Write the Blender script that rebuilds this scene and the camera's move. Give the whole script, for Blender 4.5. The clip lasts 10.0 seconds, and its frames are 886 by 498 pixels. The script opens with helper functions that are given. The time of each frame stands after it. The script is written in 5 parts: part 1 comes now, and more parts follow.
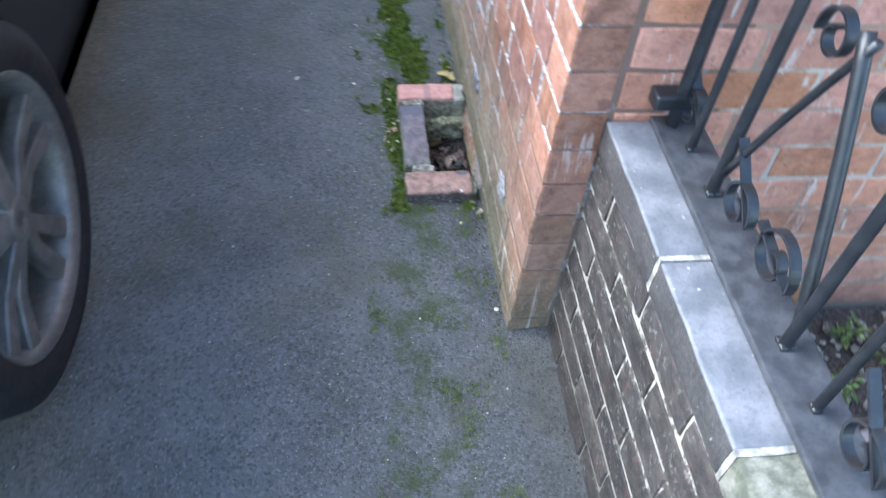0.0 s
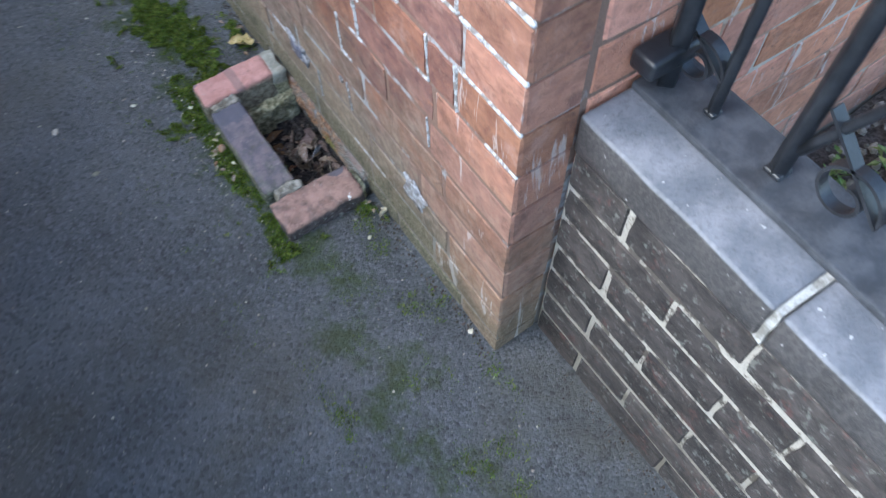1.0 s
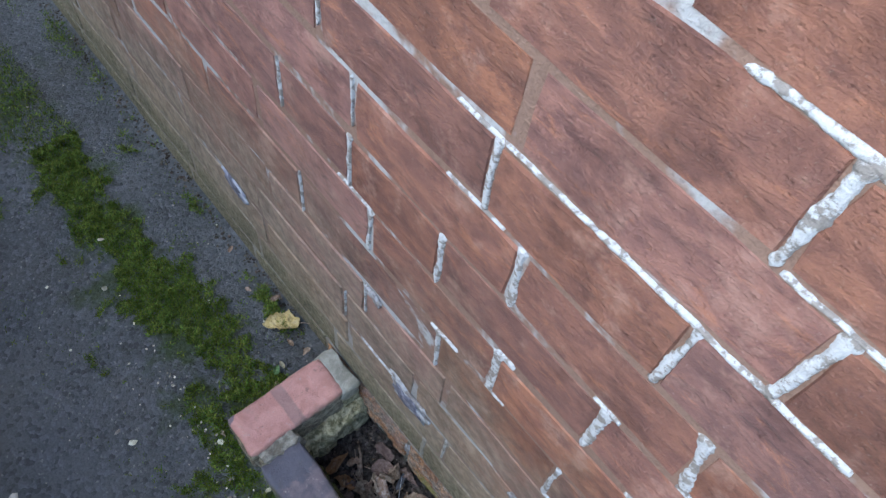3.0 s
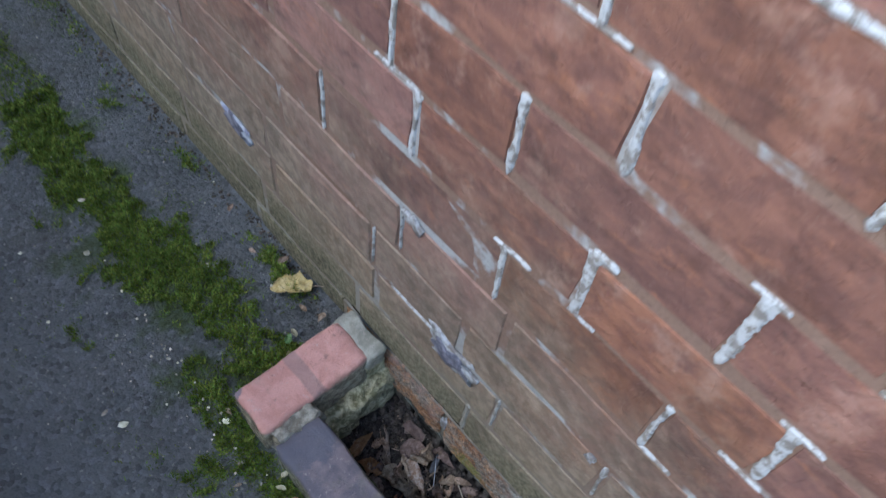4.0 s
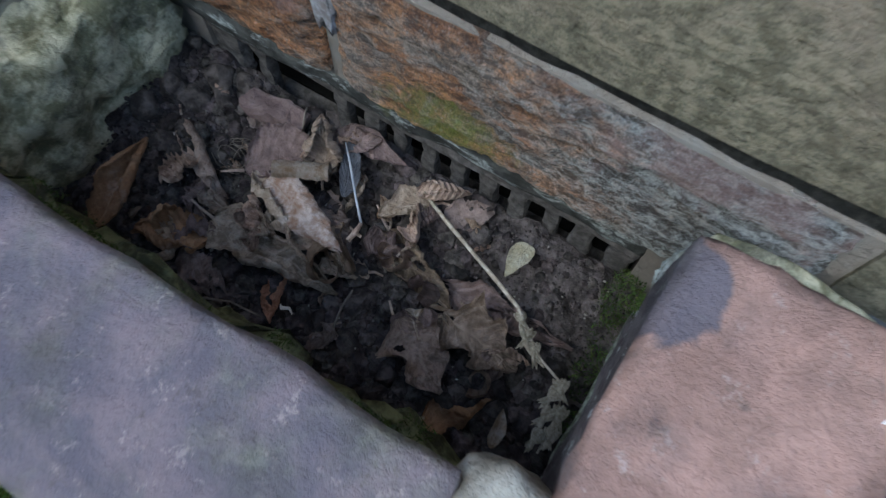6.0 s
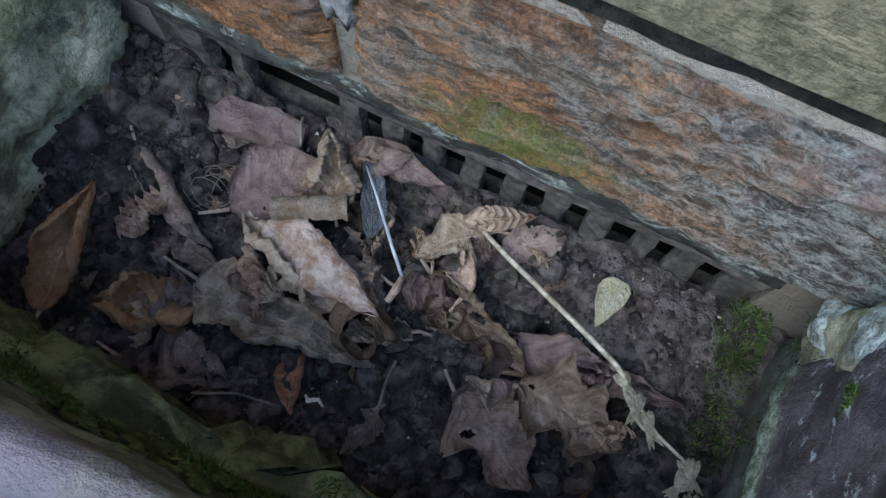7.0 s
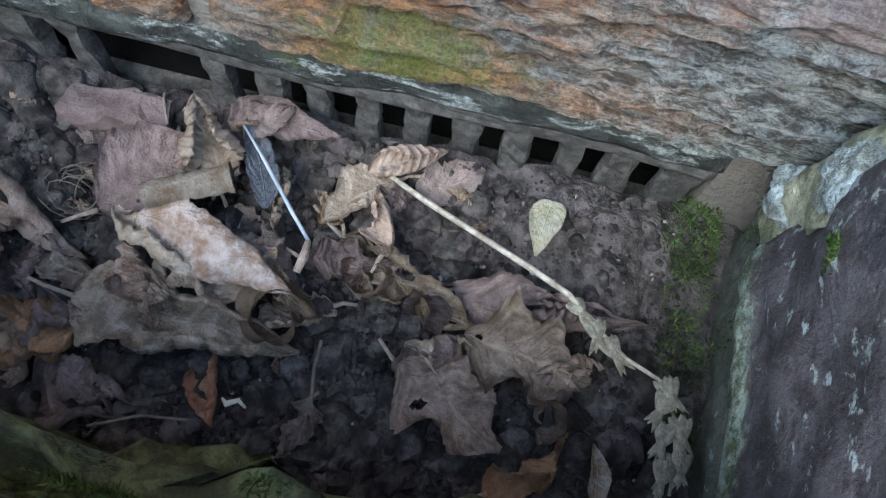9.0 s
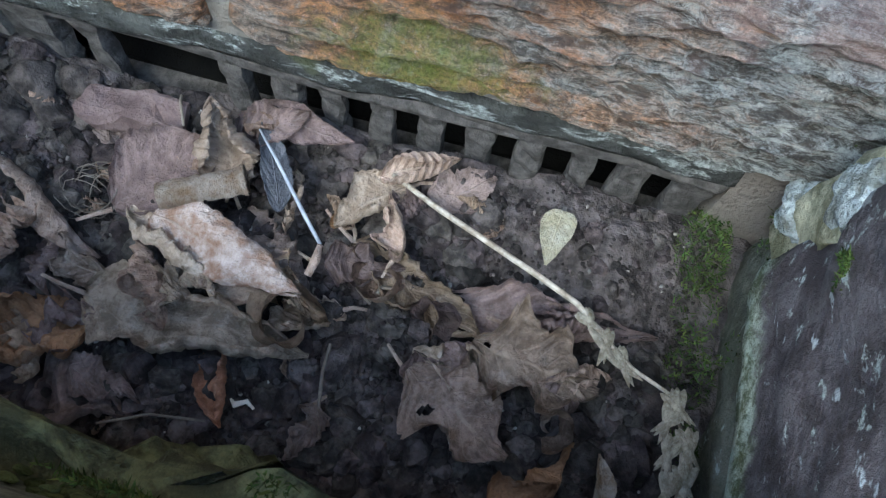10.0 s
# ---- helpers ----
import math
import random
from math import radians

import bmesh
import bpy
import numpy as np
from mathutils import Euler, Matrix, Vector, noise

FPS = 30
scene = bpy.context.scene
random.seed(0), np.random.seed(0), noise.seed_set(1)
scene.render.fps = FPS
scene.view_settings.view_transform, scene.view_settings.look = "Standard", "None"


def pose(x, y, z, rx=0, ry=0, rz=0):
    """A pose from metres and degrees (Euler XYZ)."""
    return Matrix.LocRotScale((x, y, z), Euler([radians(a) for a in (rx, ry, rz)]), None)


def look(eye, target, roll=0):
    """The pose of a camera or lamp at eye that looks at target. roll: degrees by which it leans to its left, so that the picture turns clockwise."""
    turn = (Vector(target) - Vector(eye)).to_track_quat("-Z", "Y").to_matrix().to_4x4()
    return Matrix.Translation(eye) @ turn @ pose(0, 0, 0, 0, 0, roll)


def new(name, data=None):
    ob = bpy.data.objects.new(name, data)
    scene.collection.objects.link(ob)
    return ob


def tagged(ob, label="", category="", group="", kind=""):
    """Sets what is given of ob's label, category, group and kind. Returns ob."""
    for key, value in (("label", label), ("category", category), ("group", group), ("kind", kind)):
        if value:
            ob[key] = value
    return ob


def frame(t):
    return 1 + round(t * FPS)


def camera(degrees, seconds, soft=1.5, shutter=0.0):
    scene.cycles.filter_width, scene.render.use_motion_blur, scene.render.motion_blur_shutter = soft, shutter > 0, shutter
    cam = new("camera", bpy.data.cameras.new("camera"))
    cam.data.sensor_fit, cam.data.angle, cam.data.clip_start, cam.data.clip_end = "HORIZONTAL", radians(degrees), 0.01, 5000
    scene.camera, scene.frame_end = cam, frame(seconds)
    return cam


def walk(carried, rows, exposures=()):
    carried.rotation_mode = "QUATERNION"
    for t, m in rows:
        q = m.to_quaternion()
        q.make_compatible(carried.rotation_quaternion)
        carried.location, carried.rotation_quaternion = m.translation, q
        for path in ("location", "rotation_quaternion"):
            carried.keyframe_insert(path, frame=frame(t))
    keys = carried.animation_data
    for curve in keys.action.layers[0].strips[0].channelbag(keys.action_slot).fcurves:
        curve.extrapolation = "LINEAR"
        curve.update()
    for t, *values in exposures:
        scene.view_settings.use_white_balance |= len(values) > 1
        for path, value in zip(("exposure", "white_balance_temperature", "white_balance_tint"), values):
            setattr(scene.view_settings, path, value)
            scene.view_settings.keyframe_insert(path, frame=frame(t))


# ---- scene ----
cam = camera(60.0, 10.0, soft=1.3, shutter=0.3)
PATH = [
    (0, (-0.387, -1.048, 1.487), (-0.128, 0.263, -0.001), 6.6),
    (0.5, (-0.382, -0.767, 1.422), (0.022, 0.3, -0.221), -4.4),
    (1, (-0.388, -0.422, 1.376), (0.153, 0.415, -0.358), -1.6),
    (1.5, (-0.362, -0.046, 1.362), (0.348, 0.461, -0.438), 11.1),
    (2, (-0.261, 0.307, 1.248), (0.278, 0.975, -0.559), 2.1),
    (2.5, (-0.260, 0.411, 1.242), (0.425, 1.106, -0.504), 7.4),
    (4, (-0.319, 0.469, 1.033), (0.509, 1.19, -0.638), 9.1),
    (4.5, (-0.215, 0.489, 0.786), (0.502, 1.225, -0.931), 2.9),
    (5, (-0.207, 0.515, 0.595), (0.419, 1.007, -1.241), 4.7),
    (5.5, (-0.189, 0.515, 0.389), (0.475, 0.987, -1.437), 1.8),
    (7, (-0.115, 0.611, 0.193), (0.469, 0.828, -1.707), 5.7),
    (7.5, (-0.114, 0.607, 0.173), (0.518, 0.921, -1.699), -1.1),
    (8, (-0.121, 0.601, 0.167), (0.486, 0.802, -1.728), 1.5),
    (8.5, (-0.121, 0.602, 0.162), (0.487, 0.77, -1.736), 2.0),
    (9, (-0.123, 0.602, 0.154), (0.558, 0.66, -1.726), 9.2),
    (9.5, (-0.124, 0.603, 0.155), (0.557, 0.662, -1.725), 10.4),
    (10, (-0.124, 0.603, 0.155), (0.571, 0.684, -1.718), 8.9),
]
EXPOSURES = [(0, 2.4, 6100, 5), (0.5, 2.05, 6100, 5), (1.0, 1.92, 6100, 5), (2.5, 1.66, 6100, 5), (4.5, 1.54, 6100, 5), (5.0, 1.40, 6100, 5), (5.5, 1.70, 6100, 4), (7.0, 2.50, 6000, 1), (8.0, 2.92, 6000, 0), (10, 3.06, 6000, 0)]
walk(cam, [(t, look(eye, target, roll)) for t, eye, target, roll in PATH], EXPOSURES)

# ---- daylight: a bright overcast sky ----
SUN_UP, SUN_ROUND = radians(42), radians(285)
world = bpy.data.worlds.new("sky")
scene.world = world
world.use_nodes = True
wn = world.node_tree.nodes
sky = wn.new("ShaderNodeTexSky")
sky.sky_type, sky.sun_disc = "NISHITA", False
sky.sun_elevation, sky.sun_rotation = SUN_UP, SUN_ROUND
sky.dust_density, sky.air_density = 1.0, 1.0
wn["Background"].inputs["Strength"].default_value = 0.15
world.node_tree.links.new(sky.outputs[0], wn["Background"].inputs["Color"])
sun = new("sun", bpy.data.lights.new("sun", "SUN"))
sun.data.energy, sun.data.angle, sun.data.color = 1.2, radians(50), (1.0, 0.985, 0.97)
sun.matrix_world = look((-3.9, 1.05, 3.7), (0, 0.0, 0))


# ---- materials ----
class Nodes:
    """A small helper to write node trees."""

    def __init__(self, name):
        self.m = bpy.data.materials.new(name)
        self.m.use_nodes = True
        self.t = self.m.node_tree
        self.b = self.t.nodes["Principled BSDF"]

    def put(self, sock, v):
        if isinstance(v, bpy.types.NodeSocket):
            self.t.links.new(v, sock)
        elif isinstance(v, tuple) and len(v) == 3 and sock.type == "RGBA":
            sock.default_value = (*v, 1)
        else:
            sock.default_value = v

    def pos(self):
        return self.t.nodes.new("ShaderNodeNewGeometry").outputs["Position"]

    def obj(self):
        return self.t.nodes.new("ShaderNodeTexCoord").outputs["Object"]

    def rnd(self):
        return self.t.nodes.new("ShaderNodeObjectInfo").outputs["Random"]

    def island(self):
        return self.t.nodes.new("ShaderNodeNewGeometry").outputs["Random Per Island"]

    def axis(self, v, k):
        n = self.t.nodes.new("ShaderNodeSeparateXYZ")
        self.put(n.inputs[0], v)
        return n.outputs[k]

    def stretch(self, v, s):
        n = self.t.nodes.new("ShaderNodeVectorMath")
        n.operation = "MULTIPLY"
        self.put(n.inputs[0], v)
        n.inputs[1].default_value = s
        return n.outputs[0]

    def noise(self, v, scale, detail=4.0, rough=0.6, distort=0.0):
        n = self.t.nodes.new("ShaderNodeTexNoise")
        self.put(n.inputs["Vector"], v)
        n.inputs["Scale"].default_value, n.inputs["Detail"].default_value = scale, detail
        n.inputs["Roughness"].default_value, n.inputs["Distortion"].default_value = rough, distort
        return n.outputs[0]

    def voronoi(self, v, scale, feature="F1", out="Distance"):
        n = self.t.nodes.new("ShaderNodeTexVoronoi")
        n.feature = feature
        self.put(n.inputs["Vector"], v)
        n.inputs["Scale"].default_value = scale
        return n.outputs[out]

    def math(self, op, a, b=0.0, clamp=False):
        n = self.t.nodes.new("ShaderNodeMath")
        n.operation, n.use_clamp = op, clamp
        self.put(n.inputs[0], a)
        self.put(n.inputs[1], b)
        return n.outputs[0]

    def step(self, v, lo, hi, to_lo=0.0, to_hi=1.0):
        n = self.t.nodes.new("ShaderNodeMapRange")
        n.interpolation_type = "SMOOTHSTEP"
        for k, x in zip(("Value", "From Min", "From Max", "To Min", "To Max"), (v, lo, hi, to_lo, to_hi)):
            self.put(n.inputs[k], x)
        return n.outputs[0]

    def mix(self, f, a, b):
        n = self.t.nodes.new("ShaderNodeMix")
        n.data_type = "RGBA"
        self.put(n.inputs[0], f)
        self.put(n.inputs[6], a)
        self.put(n.inputs[7], b)
        return n.outputs[2]

    def hue(self, c, h=0.5, s=1.0, v=1.0):
        n = self.t.nodes.new("ShaderNodeHueSaturation")
        self.put(n.inputs["Color"], c)
        self.put(n.inputs["Hue"], h)
        self.put(n.inputs["Saturation"], s)
        self.put(n.inputs["Value"], v)
        return n.outputs[0]

    def bump(self, h, depth, strength=1.0, below=None):
        n = self.t.nodes.new("ShaderNodeBump")
        n.inputs["Strength"].default_value, n.inputs["Distance"].default_value = strength, depth
        self.put(n.inputs["Height"], h)
        if below is not None:
            self.put(n.inputs["Normal"], below)
        return n.outputs[0]

    def done(self, colour, rough=0.8, normal=None, metal=0.0, spec=0.5):
        self.put(self.b.inputs["Base Color"], colour)
        self.put(self.b.inputs["Roughness"], rough)
        self.put(self.b.inputs["Metallic"], metal)
        self.put(self.b.inputs["Specular IOR Level"], spec)
        if normal is not None:
            self.put(self.b.inputs["Normal"], normal)
        return self.m


def brick_material(name, light, dark, algae=1.0, lichen=0.0, sat=1.0, runs=0.0):
    n = Nodes(name)
    p = n.pos()
    r = n.rnd()
    grain = n.noise(p, 320, 5, 0.7)
    blotch = n.noise(n.stretch(p, (1, 1, 1.6)), 26, 5, 0.65, 0.4)
    streak = n.noise(n.stretch(p, (1, 0.36, 1.35)), 58, 7, 0.76, 0.5)
    pits = n.voronoi(p, 130)
    c = n.mix(n.step(blotch, 0.32, 0.68), dark, light)
    c = n.hue(c, n.step(r, 0, 1, 0.492, 0.508), n.step(n.rnd(), 0, 1, 0.8 * sat, 1.05 * sat), n.step(n.math("FRACT", n.math("MULTIPLY", r, 7.3)), 0, 1, 0.82, 1.12))
    c = n.mix(n.step(streak, 0.53, 0.68, 0, 0.7), c, n.hue(c, 0.5, 0.85, 0.5))
    c = n.mix(n.step(n.math("ADD", pits, n.math("MULTIPLY", blotch, 0.5)), 0.24, 0.38, 0.3, 0.0), c, n.hue(c, 0.5, 0.9, 0.5))
    c = n.mix(n.step(n.noise(p, 14, 5, 0.7), 0.53, 0.68, 0, 0.45), c, (0.50, 0.31, 0.25) if not lichen else (0.13, 0.105, 0.095))
    c = n.mix(n.step(n.noise(p, 19, 6, 0.75), 0.57, 0.66, 0, 0.55), c, (0.15, 0.075, 0.068))
    if not lichen:
        c = n.mix(n.step(n.noise(n.stretch(p, (1, 0.5, 1.3)), 24, 7, 0.8, 0.6), 0.55, 0.66, 0, 0.5), c, (0.46, 0.20, 0.115))
    c = n.mix(n.step(grain, 0.58, 0.75, 0, 0.35), c, (0.55, 0.42, 0.36))
    # algae film near the damp ground, with a ragged edge
    z = n.axis(p, 2)
    film = n.math("ADD", z, n.math("MULTIPLY", n.noise(p, 7, 5, 0.7), -0.62))
    amount = n.step(film, -0.20, 0.30, 0.80 * algae, 0.0)
    c = n.mix(amount, c, n.mix(n.step(n.noise(p, 55, 4), 0.38, 0.66), (0.235, 0.21, 0.155), (0.385, 0.325, 0.25)))
    foot = n.math("ADD", z, n.math("MULTIPLY", n.noise(p, 12, 6, 0.75), -0.30))
    c = n.mix(n.step(foot, -0.10, 0.04, 0.85 * min(1.0, algae), 0.0), c, n.mix(n.step(n.noise(p, 120, 6, 0.8), 0.42, 0.60), (0.085, 0.085, 0.052), (0.245, 0.225, 0.155)))
    c = n.mix(n.step(n.noise(p, 10, 7, 0.75), 0.47, 0.64, 0, 0.6), c, n.hue(c, 0.5, 1.05, 0.5))
    if runs:
        # white lime runs down the face
        drip = n.math("ADD", n.noise(n.stretch(p, (34, 34, 5)), 1.0, 5, 0.7, 0.6), n.math("MULTIPLY", n.noise(p, 6, 3), 0.35))
        c = n.mix(n.step(drip, 0.76, 0.84, 0, runs), c, (0.72, 0.70, 0.67))
    if lichen:
        spots = n.step(n.noise(p, 60, 6, 0.75), 0.56, 0.64, 0, lichen)
        c = n.mix(spots, c, (0.42, 0.45, 0.40))
    h = n.math("ADD", n.math("MULTIPLY", grain, 0.4), n.math("ADD", blotch, n.math("SUBTRACT", n.math("MULTIPLY", streak, 0.9), n.step(pits, 0.0, 0.25, 0.2, 0.0))))
    return n.done(c, n.step(blotch, 0.3, 0.7, 0.78, 0.96), n.bump(h, 0.005, 0.9), spec=0.3)


M_BRICK = brick_material("old_red_brick", (0.32, 0.145, 0.105), (0.195, 0.09, 0.074))
M_FRONT = brick_material("orange_red_brick", (0.72, 0.31, 0.18), (0.58, 0.23, 0.13), algae=0.2, runs=0.7)
M_QUOIN = brick_material("quoin_brick", (0.48, 0.225, 0.145), (0.33, 0.145, 0.10), algae=0.7, runs=0.45)
M_DARK = brick_material("sooty_brick", (0.095, 0.078, 0.072), (0.042, 0.036, 0.036), algae=0.0, lichen=0.28, sat=0.7)


def mortar_material(name, pale, dull, white=0.5, size=5.5):
    n = Nodes(name)
    p = n.pos()
    big = n.noise(p, size, 5, 0.7)
    fine = n.noise(p, 260, 4, 0.7)
    c = n.mix(n.step(big, white, white + 0.08), dull, pale)
    c = n.mix(n.step(fine, 0.45, 0.7, 0, 0.5), c, n.hue(c, 0.5, 1, 0.6))
    film = n.math("ADD", n.axis(p, 2), n.math("MULTIPLY", n.noise(p, 7, 5, 0.7), -0.62))
    c = n.mix(n.step(film, -0.28, 0.05, 0.8, 0.0), c, (0.25, 0.232, 0.195))
    return n.done(c, 0.95, n.bump(fine, 0.003, 0.9), spec=0.2)


M_MORTAR = mortar_material("lime_mortar", (0.42, 0.425, 0.435), (0.25, 0.165, 0.13), 0.515)
M_MORTAR_FRONT = mortar_material("front_mortar", (0.62, 0.54, 0.46), (0.46, 0.31, 0.23), 0.48)
M_MORTAR_DARK = mortar_material("grey_mortar", (0.47, 0.445, 0.395), (0.12, 0.108, 0.094), 0.44, 22)


def asphalt_material():
    n = Nodes("asphalt")
    p = n.pos()
    cell = n.noise(p, 260, 5, 0.8)
    tone = n.voronoi(p, 300, "F1", "Color")
    fine = n.noise(p, 420, 3, 0.7)
    big = n.noise(p, 3.2, 5, 0.6)
    c = n.mix(n.step(big, 0.35, 0.65), (0.114, 0.118, 0.121), (0.170, 0.175, 0.178))
    c = n.mix(n.step(n.axis(tone, 0), 0.45, 1.0, 0, 0.4), c, (0.21, 0.215, 0.225))
    c = n.mix(n.step(n.axis(tone, 1), 0.975, 0.99, 0, 0.6), c, (0.40, 0.39, 0.36))
    chip = n.voronoi(p, 150, "F1", "Color")
    c = n.mix(n.step(n.axis(chip, 1), 0.62, 0.95, 0, 0.55), c, (0.24, 0.25, 0.27))
    c = n.mix(n.step(n.axis(chip, 2), 0.70, 0.95, 0, 0.55), c, (0.05, 0.052, 0.055))
    c = n.mix(n.step(fine, 0.5, 0.8, 0, 0.5), c, (0.05, 0.055, 0.062))
    # thin green film where moss starts, strongest beside the wall
    x = n.axis(p, 0)
    damp = n.math("ADD", n.step(n.math("ABSOLUTE", n.math("ADD", x, 0.2)), 0.0, 0.22, 0.17, -0.1), n.noise(p, 9, 5, 0.7))
    c = n.mix(n.step(damp, 0.60, 0.76, 0, 0.75), c, (0.055, 0.085, 0.018))
    rust = n.step(n.noise(p, 2.1, 4, 0.6), 0.50, 0.70, 0, 0.5)
    c = n.mix(rust, c, (0.105, 0.092, 0.062))
    c = n.mix(n.step(n.noise(p, 1.3, 5, 0.7), 0.55, 0.68, 0, 0.35), c, (0.055, 0.058, 0.06))
    h = n.math("SUBTRACT", n.math("MULTIPLY", fine, 0.5), n.math("ADD", cell, n.math("MULTIPLY", n.voronoi(p, 150), 0.7)))
    return n.done(c, n.step(fine, 0.3, 0.7, 0.5, 0.75), n.bump(h, 0.009, 0.85), spec=0.45)


M_ASPHALT = asphalt_material()


def simple(name, a, b, scale, rough=0.8, bump=0.002, metal=0.0, spec=0.4, island=False, detail=5):
    n = Nodes(name)
    p = n.pos()
    f = n.noise(p, scale, detail, 0.65)
    g = n.noise(p, scale * 7, 3, 0.7)
    c = n.mix(n.step(f, 0.35, 0.68), a, b)
    c = n.mix(n.step(g, 0.5, 0.75, 0, 0.35), c, n.hue(c, 0.5, 1, 0.55))
    if island:
        c = n.hue(c, n.step(n.island(), 0, 1, 0.47, 0.53), 1.0, n.step(n.math("FRACT", n.math("MULTIPLY", n.island(), 5.7)), 0, 1, 0.55, 1.35))
    h = n.math("ADD", f, n.math("MULTIPLY", g, 0.4))
    return n.done(c, rough, n.bump(h, bump, 0.8), metal, spec)


# ---- building helpers ----
def mesh_of(name, bm, material, smooth=False):
    me = bpy.data.meshes.new(name)
    bm.to_mesh(me)
    bm.free()
    me.materials.append(material)
    if smooth:
        me.polygons.foreach_set("use_smooth", [True] * len(me.polygons))
    return me


def part(name, bm, material, parent=None, label="", smooth=False):
    ob = new(name, mesh_of(name, bm, material, smooth))
    if parent is not None:
        ob.parent = parent
    if label:
        tagged(ob, label)
    return ob


def empty(name, label, category, group="", kind="", at=(0, 0, 0)):
    ob = new(name)
    ob.empty_display_size = 0.05
    ob.location = at
    return tagged(ob, label, category, group, kind)


def box(lo, hi, bm=None, bevel=0.0, cuts=0):
    made = bmesh.new()
    bmesh.ops.create_cube(made, size=1)
    lo, hi = Vector(lo), Vector(hi)
    for v in made.verts:
        v.co = Vector((lo[i] + (v.co[i] + 0.5) * (hi[i] - lo[i]) for i in range(3)))
    whole = made.edges[:]
    if cuts and not bevel:
        bmesh.ops.subdivide_edges(made, edges=whole, cuts=cuts, use_grid_fill=True)
    if bevel:
        bmesh.ops.bevel(made, geom=whole, offset=bevel, segments=2, affect="EDGES", profile=0.6)
        if cuts:
            longest = max((hi - lo)[:]) / (cuts + 1)
            for _ in range(6):
                big = [e for e in made.edges if e.calc_length() > 1.5 * longest]
                if not big:
                    break
                bmesh.ops.subdivide_edges(made, edges=big, cuts=1, use_grid_fill=True)
            bmesh.ops.triangulate(made, faces=[f for f in made.faces if len(f.verts) > 4])
    if bm is None:
        return made
    me = bpy.data.meshes.new("t")
    made.to_mesh(me)
    made.free()
    bm.from_mesh(me)
    bpy.data.meshes.remove(me)
    return bm


def roughen(bm, amount, scale, seed=0.0, keep=None):
    for v in bm.verts:
        if keep and keep(v.co):
            continue
        q = v.co * scale + Vector((seed, seed * 1.7, -seed))
        v.co += Vector((noise.noise(q), noise.noise(q + Vector((9, 3, 5))), noise.noise(q + Vector((2, 8, 4))))) * amount
    return bm


def tube(points, radius, bm=None, sides=8, flat=1.0):
    """A swept bar through points; radius a number or one a point. flat squeezes it across."""
    bm = bm or bmesh.new()
    rings = []
    n = len(points)
    for i, p in enumerate(points):
        p = Vector(p)
        d = (Vector(points[min(i + 1, n - 1)]) - Vector(points[max(i - 1, 0)])).normalized()
        side = d.cross(Vector((1, 0, 0)) if abs(d.x) < 0.9 else Vector((0, 0, 1))).normalized()
        up = d.cross(side)
        r = radius[i] if isinstance(radius, (list, tuple)) else radius
        rings.append([bm.verts.new(p + r * (math.cos(2 * math.pi * k / sides) * side + flat * math.sin(2 * math.pi * k / sides) * up)) for k in range(sides)])
    for a, b in zip(rings, rings[1:]):
        for k in range(sides):
            bm.faces.new((a[k], a[(k + 1) % sides], b[(k + 1) % sides], b[k]))
    bm.faces.new(rings[0][::-1])
    bm.faces.new(rings[-1])
    return bm


# ---- ground: one sheet to the horizon, open at the small well beside the wall ----
WELL = (-0.19, 0.0, 0.45, 0.88)


def sheet_lines(lo, hi, fine, extra):
    a = [-900, -300, -100, -30, -10, -4]
    mid = list(np.arange(lo, hi + 1e-6, fine))
    b = [4, 10, 30, 100, 300, 900]
    return sorted(set(round(float(v), 4) for v in [x for x in a if x < lo - 0.1] + mid + [x for x in b if x > hi + 0.1] + extra))


def build_ground():
    xs = sheet_lines(-1.6, 0.2, 0.025, [-0.19, 0.0])
    ys = sheet_lines(-1.6, 2.2, 0.025, [0.45, 0.88])
    verts, faces, index = [], [], {}
    for i, x in enumerate(xs):
        for j, y in enumerate(ys):
            z = 0.004 * noise.noise(Vector((x * 6, y * 6, 0))) + 0.002 * noise.noise(Vector((x * 21, y * 21, 4)))
            z -= 0.012 * math.exp(-((x + 0.03) / 0.05) ** 2) * (1 if y > -0.02 else 0)
            index[i, j] = len(verts)
            verts.append((x, y, z if abs(x) < 3 and abs(y) < 3 else 0))
    for i in range(len(xs) - 1):
        for j in range(len(ys) - 1):
            mx, my = (xs[i] + xs[i + 1]) / 2, (ys[j] + ys[j + 1]) / 2
            if WELL[0] < mx < WELL[1] and WELL[2] < my < WELL[3]:
                continue
            faces.append((index[i, j], index[i + 1, j], index[i + 1, j + 1], index[i, j + 1]))
    me = bpy.data.meshes.new("ground")
    me.from_pydata(verts, [], faces)
    me.materials.append(M_ASPHALT)
    me.polygons.foreach_set("use_smooth", [True] * len(faces))
    return tagged(new("ground", me), "worn dark grey asphalt drive with moss along the wall", "drive", kind="structure")


build_ground()

# ---- the house: side wall along y at x = 0, front wall along x at y = 0 ----
PITCH, BASE = 0.0872, -0.045
TOP = 2.75


